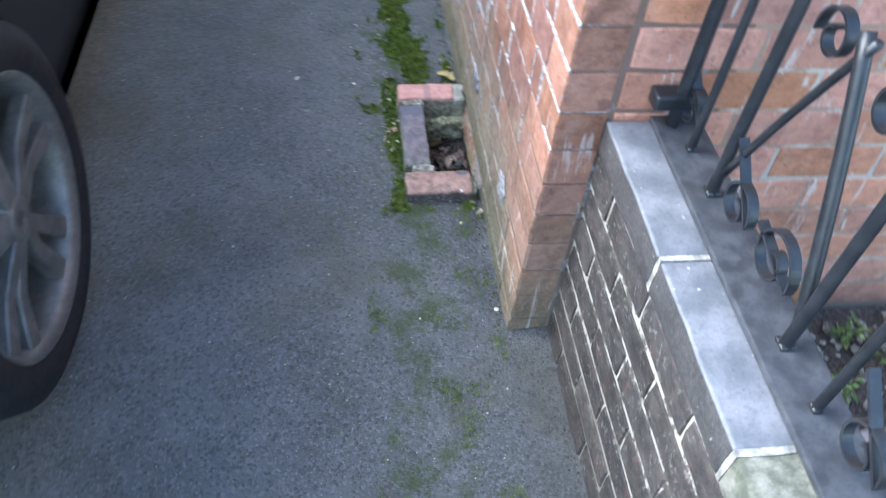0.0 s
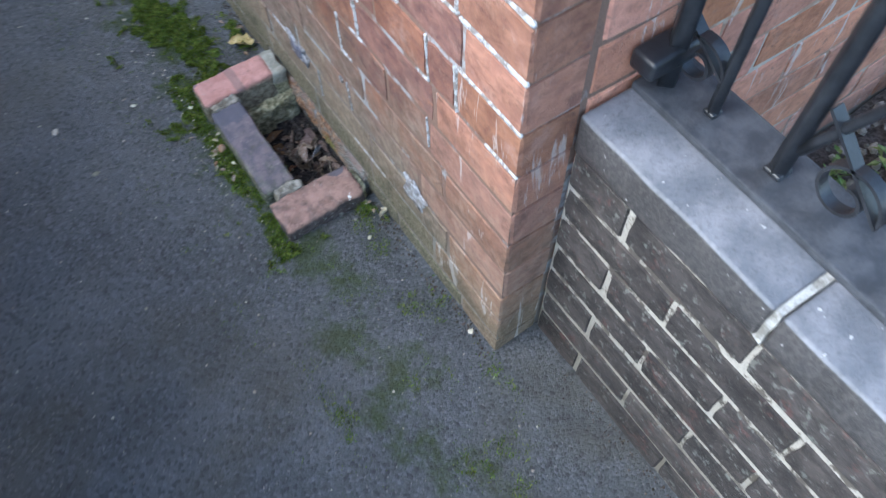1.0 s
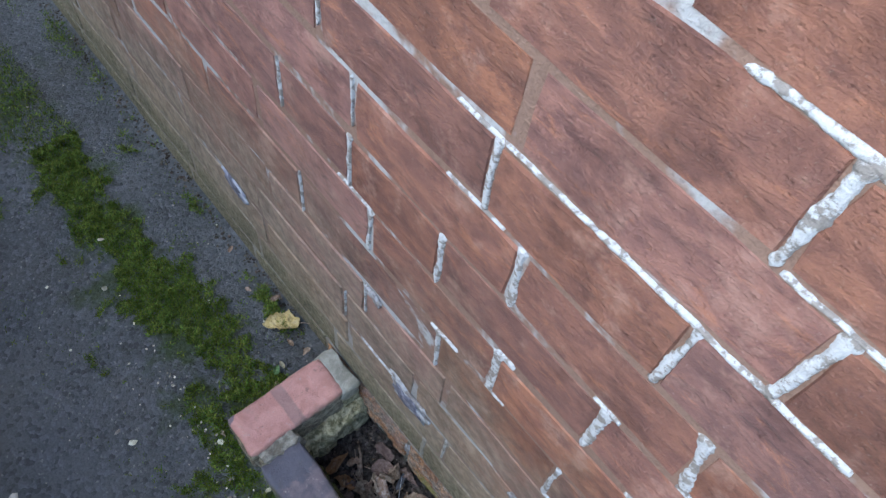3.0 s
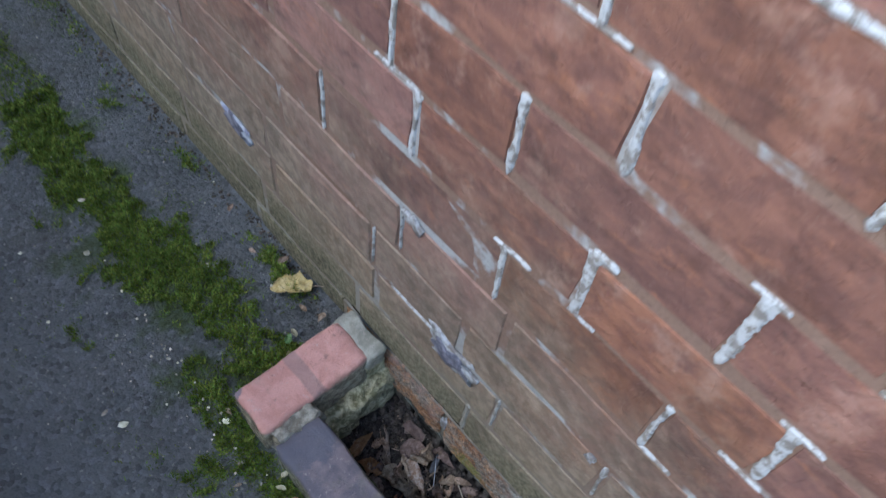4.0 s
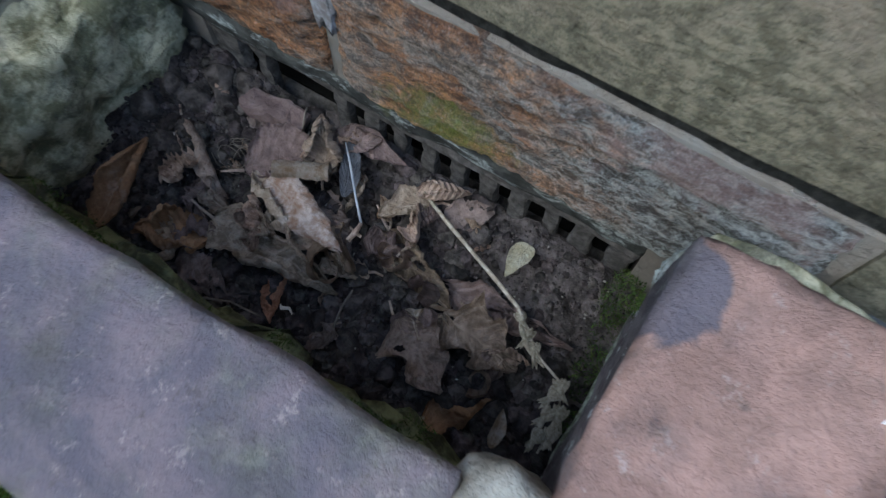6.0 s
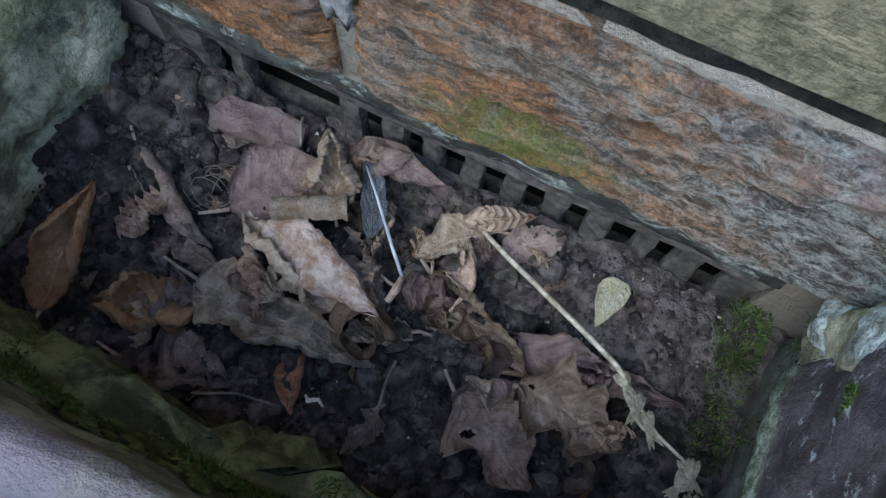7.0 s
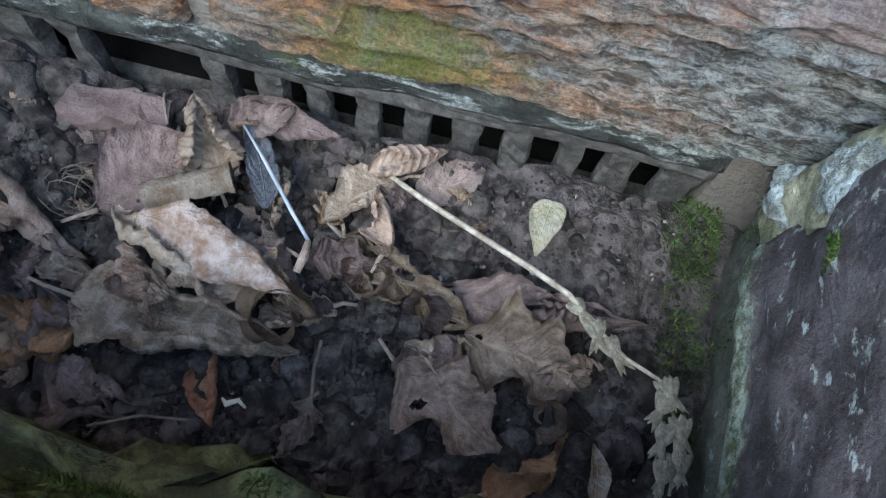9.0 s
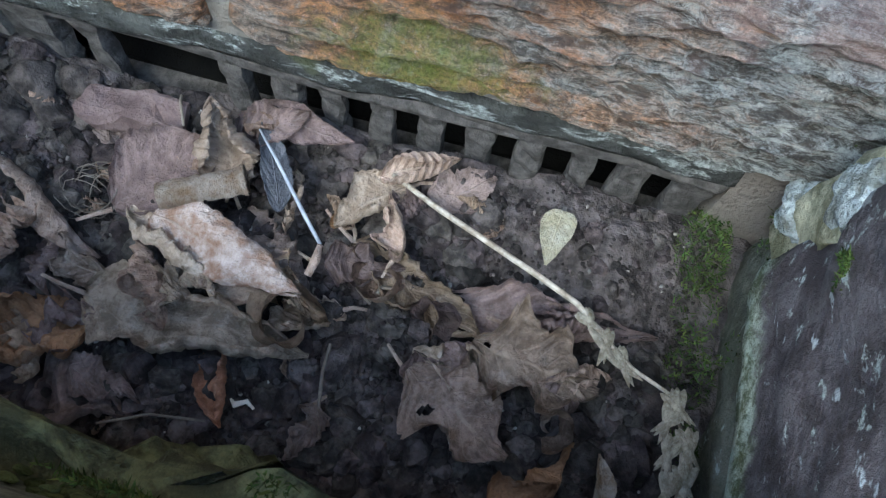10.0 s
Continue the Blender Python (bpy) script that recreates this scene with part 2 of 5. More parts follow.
def wall_core():
    bm = box((0.0016, 0.0028, 0.0481), (0.30, 7.0, TOP))
    # the bed over the lowest course is raked out beside the well
    for lo, hi in (((0.0016, 0.0028, -0.048), (0.30, 7.0, 0.0335)), ((0.0016, 0.0028, 0.0336), (0.30, 0.44, 0.0480)), ((0.0016, 0.93, 0.0336), (0.30, 7.0, 0.0480)), ((0.020, 0.4401, 0.0336), (0.30, 0.9299, 0.0480))):
        box(lo, hi, bm)
    for lo, hi in (((0.0016, 0.0028, -0.3), (0.30, 0.53, -0.0481)), ((0.0016, 0.785, -0.3), (0.30, 7.0, -0.0481)), ((0.12, 0.53, -0.3), (0.30, 0.785, -0.0481))):
        box(lo, hi, bm)
    side = tagged(part("wall_side", bm, M_MORTAR), "weathered red brick house wall with flaking white pointing", "wall", kind="structure")
    bm = box((0.302, 0.0028, -0.3), (5.0, 0.30, TOP))
    front = tagged(part("wall_front", bm, M_MORTAR_FRONT), "orange red brick front wall of the house", "wall", kind="structure")
    return side, front


wall_side, wall_front = wall_core()


def brick_mesh(name, seed, material, chip=0.003):
    """A unit brick face block, x depth 0..1, y length 0..1, z height 0..1, with worn front edges."""
    rng = random.Random(seed)
    bm = bmesh.new()
    ring0 = [(0.9, 0, 0), (0.9, 1, 0), (0.9, 1, 1), (0.9, 0, 1)]
    ly, lz = 0.012, 0.035
    back = [bm.verts.new(p) for p in ring0]
    mid, face = [], []
    pts = [(0, 0), (0.33, 0), (0.66, 0), (1, 0), (1, 0.5), (1, 1), (0.66, 1), (0.33, 1), (0, 1), (0, 0.5)]
    for y, z in pts:
        jy, jz = rng.uniform(-0.008, 0.008), rng.uniform(-0.03, 0.03)
        corner = y in (0, 1) and z in (0, 1)
        mid.append(bm.verts.new((0.05 + rng.uniform(0, 0.03), y + jy * 0.5, z + jz * 0.5)))
        k = 1.6 if corner else 1.0
        face.append(bm.verts.new((rng.uniform(-0.002, 0.010), y + jy + (0.5 - y) * 2 * ly * k, z + jz + (0.5 - z) * 2 * lz * k)))
    n = len(pts)
    for i in range(n):
        bm.faces.new((mid[i], mid[(i + 1) % n], face[(i + 1) % n], face[i]))
    c1, c2 = bm.verts.new((rng.uniform(-0.02, 0.01), 0.33, 0.5)), bm.verts.new((rng.uniform(-0.02, 0.01), 0.66, 0.5))
    bm.faces.new((face[0], face[1], c1, face[9]))
    bm.faces.new((face[1], face[2], c2, c1))
    bm.faces.new((face[2], face[3], face[4], c2))
    bm.faces.new((c2, face[4], face[5], face[6]))
    bm.faces.new((c1, c2, face[6], face[7]))
    bm.faces.new((face[9], c1, face[7], face[8]))
    idx = {(0, 0): 0, (1, 0): 3, (1, 1): 5, (0, 1): 8}
    for a, b, k in (((0, 0), (1, 0), (0, 3)), ((1, 0), (1, 1), (3, 5)), ((1, 1), (0, 1), (5, 8)), ((0, 1), (0, 0), (8, 10))):
        ka = [mid[i % n] for i in range(k[0], k[1] + 1)]
        bi = {(0, 0): back[0], (1, 0): back[1], (1, 1): back[2], (0, 1): back[3]}
        bm.faces.new([bi[a], bi[b]] + ka[::-1])
    bmesh.ops.recalc_face_normals(bm, faces=bm.faces[:])
    return mesh_of(name, bm, material)


BRICKS = [brick_mesh("brick", s, M_BRICK) for s in range(7)]
FRONT_BRICKS = [brick_mesh("brick", 20 + s, M_FRONT) for s in range(5)]
QUOIN_BRICKS = [brick_mesh("brick", 60 + s, M_QUOIN) for s in range(4)]
DARK_BRICKS = [brick_mesh("brick", 40 + s, M_DARK) for s in range(5)]
JOINT = 0.0060


def lay(parent, meshes, axis, start, end, z, height, face, depth=0.1, rng=random):
    """One brick in a wall face: along axis from start to end, its front at face, looking to -x (axis y) or -y (axis x)."""
    ob = new("brick", rng.choice(meshes))
    ob.parent = parent
    tilt = rng.uniform(-0.25, 0.25)
    if axis == "y":
        m = Matrix.Translation((face, start, z))
        m = m @ pose(0, 0, 0, tilt)
    else:
        m = Matrix.Translation((start, face, z)) @ Matrix(((0, 1, 0, 0), (1, 0, 0, 0), (0, 0, 1, 0), (0, 0, 0, 1)))
    ob.matrix_local = m @ Matrix.Diagonal((depth, end - start, height, 1))
    return ob


# vertical joints along the side wall, course by course
JOINTS = {0: [0.115, 0.345, 0.47, 0.694, 0.92], 1: [0.21, 0.44, 0.665, 0.89], 2: [0.16, 0.425, 0.627, 0.85], 3: [0.25, 0.49, 0.70, 0.857], 4: [0.17, 0.42, 0.648, 0.81],
          5: [0.213, 0.33, 0.486, 0.675, 0.945], 6: [0.19, 0.414, 0.595, 0.803], 7: [0.138, 0.205, 0.345, 0.484, 0.693, 0.838, 0.965], 8: [0.12, 0.276, 0.412, 0.606, 0.83],
          9: [0.137, 0.197, 0.34, 0.472, 0.655, 0.88], 10: [0.20, 0.416, 0.64, 0.86], 11: [0.125, 0.25, 0.464, 0.69, 0.90]}


def joints_of(k):
    js = list(JOINTS.get(k, [0.115 + 0.2285 * i for i in range(4)] if k % 2 == 0 else [0.235 + 0.225 * i for i in range(4)]))
    while js[-1] < 2.3:
        js.append(js[-1] + 0.224)
    return js


def build_side_bricks():
    rng = random.Random(4)
    for k in range(0, 18):
        z = BASE + PITCH * k
        ends = [0.0] + joints_of(k)
        for a, b in zip(ends, ends[1:]):
            if k == 0 and 0.46 < a < 0.8:
                continue
            g = JOINT * rng.uniform(0.7, 1.25)
            lay(wall_side, QUOIN_BRICKS if a == 0 else BRICKS, "y", a + (0.0 if a == 0 else g / 2), b - g / 2, z + JOINT * rng.uniform(0.35, 0.65), PITCH - JOINT * rng.uniform(0.9, 1.15), rng.uniform(-0.0015, 0.0008), 0.1, rng)


def build_front_bricks():
    rng = random.Random(5)
    for k in range(1, 16):
        z = BASE + PITCH * k
        first = 0.235 if k % 2 == 0 else 0.115
        ends = [0.103] + [first + (0.0 if first > 0.2 else 0.225) + 0.226 * i + rng.uniform(-0.01, 0.01) for i in range(7)]
        if first > 0.2:
            ends = [0.103] + ends[1:]
        # the quoin's end is built apart, as the side wall's brick shows 0.10 of it
        for a, b in zip(ends, ends[1:]):
            lay(wall_front, FRONT_BRICKS, "x", a + JOINT / 2 if a > 0.11 else a, b - JOINT / 2, z + JOINT / 2, PITCH - JOINT, rng.uniform(-0.0015, 0.0008), 0.1, rng)


# ---- low garden wall with coping ----
LOW_X, LOW_TOP = 0.093, 0.562
bm = box((LOW_X + 0.0045, -2.4, -0.2), (0.258, -0.003, LOW_TOP))
low_wall = tagged(part("wall_garden", bm, M_MORTAR_DARK), "low soot-darkened brick garden wall with pale mortar", "wall", kind="structure")


def build_low_bricks():
    rng = random.Random(6)
    n, h = 7, LOW_TOP / 7
    for k in range(n):
        y = -0.004 - (0.0 if k % 2 else 0.115) * 1.0
        if k % 2 == 0:
            lay(low_wall, DARK_BRICKS, "y", y + 0.006, -0.006, k * h + 0.005, h - 0.011, LOW_X, 0.09, rng)
        while y > -1.7:
            w = 0.224 + rng.uniform(-0.008, 0.008)
            lay(low_wall, DARK_BRICKS, "y", y - w + 0.0025, y - 0.0025, k * h + 0.005, h - rng.uniform(0.012, 0.017), LOW_X + rng.uniform(-0.002, 0.002), 0.09, rng)
            y -= w

# ---- copings of the garden wall ----
def coping_material():
    """Blue-grey stone whose upright faces are coloured near black, its top left paler."""
    n = Nodes("blue_grey_coping")
    p = n.pos()
    f, g = n.noise(p, 16, 5, 0.65), n.noise(p, 150, 5, 0.7)
    c = n.mix(n.step(f, 0.35, 0.68), (0.12, 0.13, 0.15), (0.22, 0.225, 0.25))
    c = n.mix(n.step(g, 0.5, 0.7, 0, 0.5), c, n.hue(c, 0.5, 1, 0.5))
    # darker the less a face points up, with a noisy edge
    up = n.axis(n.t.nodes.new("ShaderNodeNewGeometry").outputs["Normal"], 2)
    facing = n.math("ADD", up, n.math("MULTIPLY", n.noise(p, 40, 4), 0.5))
    c = n.mix(n.step(facing, 0.55, 0.95, 0.85, 0.0), c, n.mix(n.step(g, 0.4, 0.65), (0.035, 0.032, 0.03), (0.10, 0.09, 0.085)))
    c = n.mix(n.step(n.noise(p, 75, 3, 0.5), 0.70, 0.74, 0, 0.7), c, (0.6, 0.6, 0.6))
    return n.done(c, n.step(f, 0.3, 0.7, 0.38, 0.6), n.bump(g, 0.002, 0.7), spec=0.55)


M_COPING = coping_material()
M_COPING_MOSS = simple("mossy_stone", (0.10, 0.105, 0.08), (0.27, 0.265, 0.22), 30, 0.9, 0.004)
M_LIME = simple("pale_mortar", (0.20, 0.19, 0.17), (0.52, 0.52, 0.50), 45, 0.95, 0.003)


def coping(y0, y1, material, label):
    bm = box((LOW_X - 0.004, y0, LOW_TOP + 0.003), (0.262, y1, 0.636), None, 0.006, 0)
    bmesh.ops.subdivide_edges(bm, edges=[e for e in bm.edges if abs(e.verts[0].co.y - e.verts[1].co.y) > 0.1], cuts=7, use_grid_fill=True)
    roughen(bm, 0.0022, 22, y0)
    bmesh.ops.recalc_face_normals(bm, faces=bm.faces[:])
    return tagged(part("coping_stone", bm, material, smooth=True), label, "coping", "copings of the garden wall")


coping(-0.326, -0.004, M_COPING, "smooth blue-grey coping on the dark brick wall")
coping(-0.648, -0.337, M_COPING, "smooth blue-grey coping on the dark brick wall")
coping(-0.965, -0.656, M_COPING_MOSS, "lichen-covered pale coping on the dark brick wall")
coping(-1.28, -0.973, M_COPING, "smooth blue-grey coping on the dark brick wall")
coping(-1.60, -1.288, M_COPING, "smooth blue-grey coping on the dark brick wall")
for jy in (-0.3315, -0.652, -0.969):
    bm = box((LOW_X - 0.0035, jy - 0.0050, LOW_TOP + 0.002), (0.260, jy + 0.0050, 0.6365), None, 0, 3)
    part("mortar_joint", roughen(bm, 0.003, 70, jy), M_LIME, low_wall, "pale mortar joint")

# ---- wrought-iron railing ----
M_IRON = simple("black_painted_iron", (0.010, 0.012, 0.016), (0.022, 0.025, 0.031), 40, 0.36, 0.0010, spec=0.6)
railing = empty("railing", "black painted wrought-iron railing with scrolls", "railing", at=(0.21, -0.5, 0.64))
RX = 0.212
M_PLATE = simple("worn_black_plate", (0.035, 0.039, 0.047), (0.075, 0.08, 0.092), 35, 0.42, 0.0015, spec=0.6)


def local(bm):
    bmesh.ops.translate(bm, verts=bm.verts[:], vec=(-0.21, 0.5, -0.64))
    return bm


def iron(name, bm, label=""):
    return part(name, local(bm), M_IRON, railing, label, smooth=True)


part("bottom_rail", local(roughen(box((0.168, -1.7, 0.637), (0.258, -0.006, 0.650), None, 0.003), 0.001, 30)), M_PLATE, railing)


def square_bar(p, q, w, d=None):
    p, q = Vector(p), Vector(q)
    n = 6
    bm = tube([p.lerp(q, i / n) for i in range(n + 1)], w * 0.72, None, 4)
    bmesh.ops.bevel(bm, geom=bm.edges[:], offset=w * 0.10, segments=1, affect="EDGES")
    return bm


for by, w in ((-0.10, 0.013), (-0.205, 0.018), (-0.505, 0.018), (-0.605, 0.013), (-0.91, 0.018), (-1.01, 0.013), (-1.31, 0.018)):
    iron("upright", square_bar((RX, by, 0.640), (RX, by - 0.012, 1.55), w))
    iron("collar", box((RX - w * 0.66, by - w * 0.66, 0.649), (RX + w * 0.66, by + w * 0.66, 0.657), None, 0.003))
iron("wall_post", square_bar((RX - 0.01, -0.03, 0.640), (RX - 0.01, -0.032, 1.55), 0.022))
iron("bracket", box((0.150, -0.045, 0.688), (0.245, -0.006, 0.718), None, 0.006))
for by, dy in ((-0.215, -0.155), (-0.505, 0.16)):
    iron("stay", tube([(RX, by + dy * f, 0.70 + 0.34 * f + 0.012 * math.sin(3.1 * f)) for f in [i / 10 for i in range(11)]], 0.0065 if dy < 0 else 0.010))
iron("top_rail", box((RX - 0.02, -1.7, 1.55), (RX + 0.02, -0.006, 1.565), None, 0.003))


def scroll(cy, cz, r, turn, start, lead=None, width=0.016, thick=0.0022):
    """A flat strip rolled into a spiral in the railing's plane."""
    path = []
    if lead:
        path.append(lead)
    steps = 44
    for i in range(steps + 1):
        f = i / steps
        a = start + turn * f
        rr = r * (1 - 0.72 * f)
        path.append((cy + rr * math.cos(a), cz + rr * math.sin(a)))
    bm = bmesh.new()
    rows = []
    for i, (y, z) in enumerate(path):
        y2, z2 = path[min(i + 1, len(path) - 1)]
        y1, z1 = path[max(i - 1, 0)]
        ny, nz = -(z2 - z1), y2 - y1
        k = math.hypot(ny, nz) or 1
        ny, nz = ny / k * thick, nz / k * thick
        rows.append([bm.verts.new((RX + sx * width / 2, y + sg * ny, z + sg * nz)) for sx, sg in ((-1, -1), (1, -1), (1, 1), (-1, 1))])
    for a, b in zip(rows, rows[1:]):
        for k in range(4):
            bm.faces.new((a[k], a[(k + 1) % 4], b[(k + 1) % 4], b[k]))
    bm.faces.new(rows[0][::-1])
    bm.faces.new(rows[-1])
    bmesh.ops.recalc_face_normals(bm, faces=bm.faces[:])
    return part("scroll", local(bm), M_IRON, railing)


for shift in (0.0, -0.405, -0.81):
    scroll(-0.282 + shift, 0.697, 0.046, -2.6 * math.pi, 1.05 * math.pi, (-0.222 + shift, 0.78))
    scroll(-0.405 + shift, 0.712, 0.056, -2.6 * math.pi, 1.05 * math.pi, (-0.345 + shift, 0.73))
    scroll(-0.300 + shift, 1.005, 0.038, 2.6 * math.pi, -0.1 * math.pi)
    scroll(-0.445 + shift, 1.00, 0.038, -2.6 * math.pi, 1.1 * math.pi)
scroll(-0.058, 0.705, 0.042, -2.6 * math.pi, 1.0 * math.pi, (-0.02, 0.76))

# ---- front garden behind the railing ----
M_SOIL = simple("damp_soil", (0.045, 0.038, 0.035), (0.155, 0.13, 0.12), 120, 0.95, 0.004, spec=0.2)
M_CLOD = simple("soil_crumbs", (0.030, 0.025, 0.023), (0.125, 0.103, 0.093), 160, 0.95, 0.002, spec=0.2, island=True)
M_PEBBLE = simple("pebbles", (0.16, 0.14, 0.12), (0.40, 0.37, 0.32), 60, 0.8, 0.001, island=True)
M_MOSS = simple("moss_green", (0.085, 0.128, 0.018), (0.235, 0.305, 0.065), 70, 0.95, 0.003, spec=0.2, island=True)
M_WELLMOSS = simple("well_moss", (0.030, 0.048, 0.011), (0.095, 0.135, 0.035), 90, 0.95, 0.002, spec=0.2, island=True)
M_MOSSDARK = simple("dark_moss", (0.045, 0.055, 0.020), (0.125, 0.15, 0.055), 140, 0.95, 0.004, spec=0.15)
M_LEAFGREEN = simple("plant_leaf", (0.10, 0.16, 0.04), (0.22, 0.27, 0.09), 60, 0.6, 0.001, island=True)
M_PALE = simple("pale_petal", (0.62, 0.58, 0.48), (0.42, 0.37, 0.27), 120, 0.8, 0.001, spec=0.3, island=True)
M_TILE = simple("pinkish_stone_edging", (0.30, 0.235, 0.22), (0.42, 0.35, 0.33), 40, 0.85, 0.002)


def lumps(name, spots, material, label, category, sub=1, squash=(1, 1, 0.7), seed=1, rough=0.35):
    """Many small lumps as one object; spots are (x, y, z, radius)."""
    base = bmesh.new()
    bmesh.ops.create_icosphere(base, subdivisions=sub, radius=1)
    co = np.array([v.co[:] for v in base.verts])
    fa = np.array([[v.index for v in f.verts] for f in base.faces])
    base.free()
    rng = np.random.default_rng(seed)
    verts, faces = [], []
    for i, (x, y, z, r) in enumerate(spots):
        q, _ = np.linalg.qr(rng.normal(size=(3, 3)))
        c = co * (1 + rough * rng.uniform(-1, 1, (len(co), 1)))
        c = (c * rng.uniform(0.7, 1.25, 3)) @ q * np.array(squash) * r
        verts.append(c + (x, y, z))
        faces.append(fa + i * len(co))
    me = bpy.data.meshes.new(name)
    me.from_pydata(np.concatenate(verts).tolist(), [], np.concatenate(faces).tolist())
    me.materials.append(material)
    return tagged(new(name, me), label, category, kind="stuff")


bm = bmesh.new()
bmesh.ops.create_grid(bm, x_segments=50, y_segments=60, size=1)
for v in bm.verts:
    x, y = 0.262 + (v.co.x + 1) * 0.9, -2.4 + (v.co.y + 1) * 1.199
    v.co = (x, y, 0.03 + 0.02 * noise.noise(Vector((x * 5, y * 5, 1))) + 0.01 * noise.noise(Vector((x * 22, y * 22, 1))))
tagged(part("garden_bed", bm, M_SOIL, smooth=True), "dark bare soil bed behind the railing", "flower bed", kind="structure")
rg = random.Random(11)
lumps("gravel", [(rg.uniform(0.45, 1.7), -abs(rg.gauss(0, 0.3)) - 0.03, 0.045, rg.uniform(0.005, 0.014)) for _ in range(500)], M_PEBBLE, "pale gravel scattered over the garden bed", "gravel")
bm = roughen(box((0.62, -0.55, 0.02), (1.35, -0.36, 0.09), None, 0.008, 3), 0.006, 12)
tagged(part("edging_slab", bm, M_TILE), "weathered pinkish stone slab lying on the soil bed", "stone slab")
bm = roughen(box((1.02, -0.26, 0.03), (1.42, -0.13, 0.16), None, 0.006, 2), 0.004, 12)
tagged(part("planter_block", bm, M_COPING), "dark grey stone block standing on the garden bed", "stone block")


def blades(name, spots, material, label, category, tall, wide, seed=3, lean=0.6):
    """Very many thin upright blades as one object; spots are (x, y, z)."""
    rng = np.random.default_rng(seed)
    p = np.array(spots)
    n = len(p)
    a = rng.uniform(0, 2 * np.pi, n)
    h = tall * rng.uniform(0.45, 1.2, n)
    w = wide * rng.uniform(0.6, 1.3, n)
    d = np.stack([np.cos(a), np.sin(a), np.zeros(n)], 1) * (w / 2)[:, None]
    tip = np.stack([rng.normal(0, lean, n) * h, rng.normal(0, lean, n) * h, h], 1)
    verts = np.stack([p - d, p + d, p + tip * 0.6 + d * 0.8, p + tip], 1).reshape(-1, 3)
    k = np.arange(n)[:, None] * 4
    faces = np.concatenate([k + np.array([0, 1, 2]), k + np.array([0, 2, 3])])
    me = bpy.data.meshes.new(name)
    me.from_pydata(verts.tolist(), [], faces.tolist())
    me.materials.append(material)
    return tagged(new(name, me), label, category, kind="stuff")


def plant(x, y, z, n, size, seed):
    rng = random.Random(seed)
    root = empty("plant", "small green leafy plant in the soil bed", "plant", "garden plants", at=(x, y, z))
    bm = bmesh.new()
    for i in range(n):
        a, r, t = rng.uniform(0, 6.28), rng.uniform(0.2, 1) * size, rng.uniform(0.3, 1) * size
        c = Vector((r * math.cos(a), r * math.sin(a), t))
        s = size * 0.22
        u = Vector((math.cos(a), math.sin(a), rng.uniform(-0.4, 0.4))) * s
        v = Vector((-math.sin(a), math.cos(a), rng.uniform(-0.3, 0.3))) * s * 0.5
        q = [bm.verts.new(c + k) for k in (-u, v - u * 0.2 + Vector((0, 0, s * 0.2)), u, -v - u * 0.2 + Vector((0, 0, s * 0.2)))]
        bm.faces.new(q)
    part("foliage", bm, M_LEAFGREEN, root)
    bm = bmesh.new()
    for i in range(6):
        a = i * 1.05
        tube([(0, 0, 0), (0.3 * size * math.cos(a), 0.3 * size * math.sin(a), size * 0.4), (0.6 * size * math.cos(a), 0.6 * size * math.sin(a), size * 0.7)], 0.0015, bm, 5)
    part("stem", bm, M_LEAFGREEN, root)


for i, (x, y, sz) in enumerate(((0.80, -0.10, 0.05), (0.90, -0.17, 0.06), (1.15, -0.06, 0.08), (1.32, -0.08, 0.09), (0.72, -0.24, 0.045), (1.0, -0.30, 0.05))):
    plant(x, y, 0.035, 40, sz, 50 + i)

# ---- moss and litter on the drive ----
MOSS_SPOTS = ((-0.07, 0.31, 0.045), (-0.12, -0.26, 0.075), (-0.17, 0.03, 0.03), (-0.06, -0.41, 0.05), (-0.10, 0.17, 0.022), (-0.14, 0.40, 0.03))


def moss_at(x, y):
    """How mossy the drive is, 0 to 1."""
    k = 0.0
    if y > 0.9:
        mid = -0.155 + 0.03 * math.sin(y * 3)
        k = max(k, 0.9 - abs(x - mid) / 0.105)
    if 0.40 < y <= 0.95:
        k = max(k, 1 - abs(x + 0.225) / 0.036)
    for cx, cy, r in MOSS_SPOTS:
        k = max(k, 0.9 - math.hypot(x - cx, y - cy) / r)
    return k + 0.8 * noise.noise(Vector((x * 14, y * 9, 2))) + 0.5 * noise.noise(Vector((x * 45, y * 45, 2)))


rg = random.Random(12)
spots = []
while len(spots) < 75000:
    x, y = rg.uniform(-0.33, -0.01), rg.uniform(-0.55, 2.3) if rg.random() < 0.35 else rg.uniform(0.4, 1.6)
    if (-0.208 < x and 0.432 < y < 0.895) or moss_at(x, y) < 0.3 + 0.25 * rg.random():
        continue
    lift = 0.010 * max(0.0, noise.noise(Vector((x * 40, y * 40, 7))) + 0.35)
    spots.append((x, y, lift - 0.002))
fringe = 0
while fringe < 9000:
    x, y = rg.uniform(-0.42, -0.01), rg.uniform(-0.5, 2.2)
    if (-0.208 < x and 0.432 < y < 0.895) or moss_at(x, y) < 0.02 + 0.25 * rg.random():
        continue
    fringe += 1
    spots.append((x, y, -0.002))
blades("moss", spots, M_MOSS, "low cushions of green moss on the asphalt", "moss", 0.0055, 0.0022)

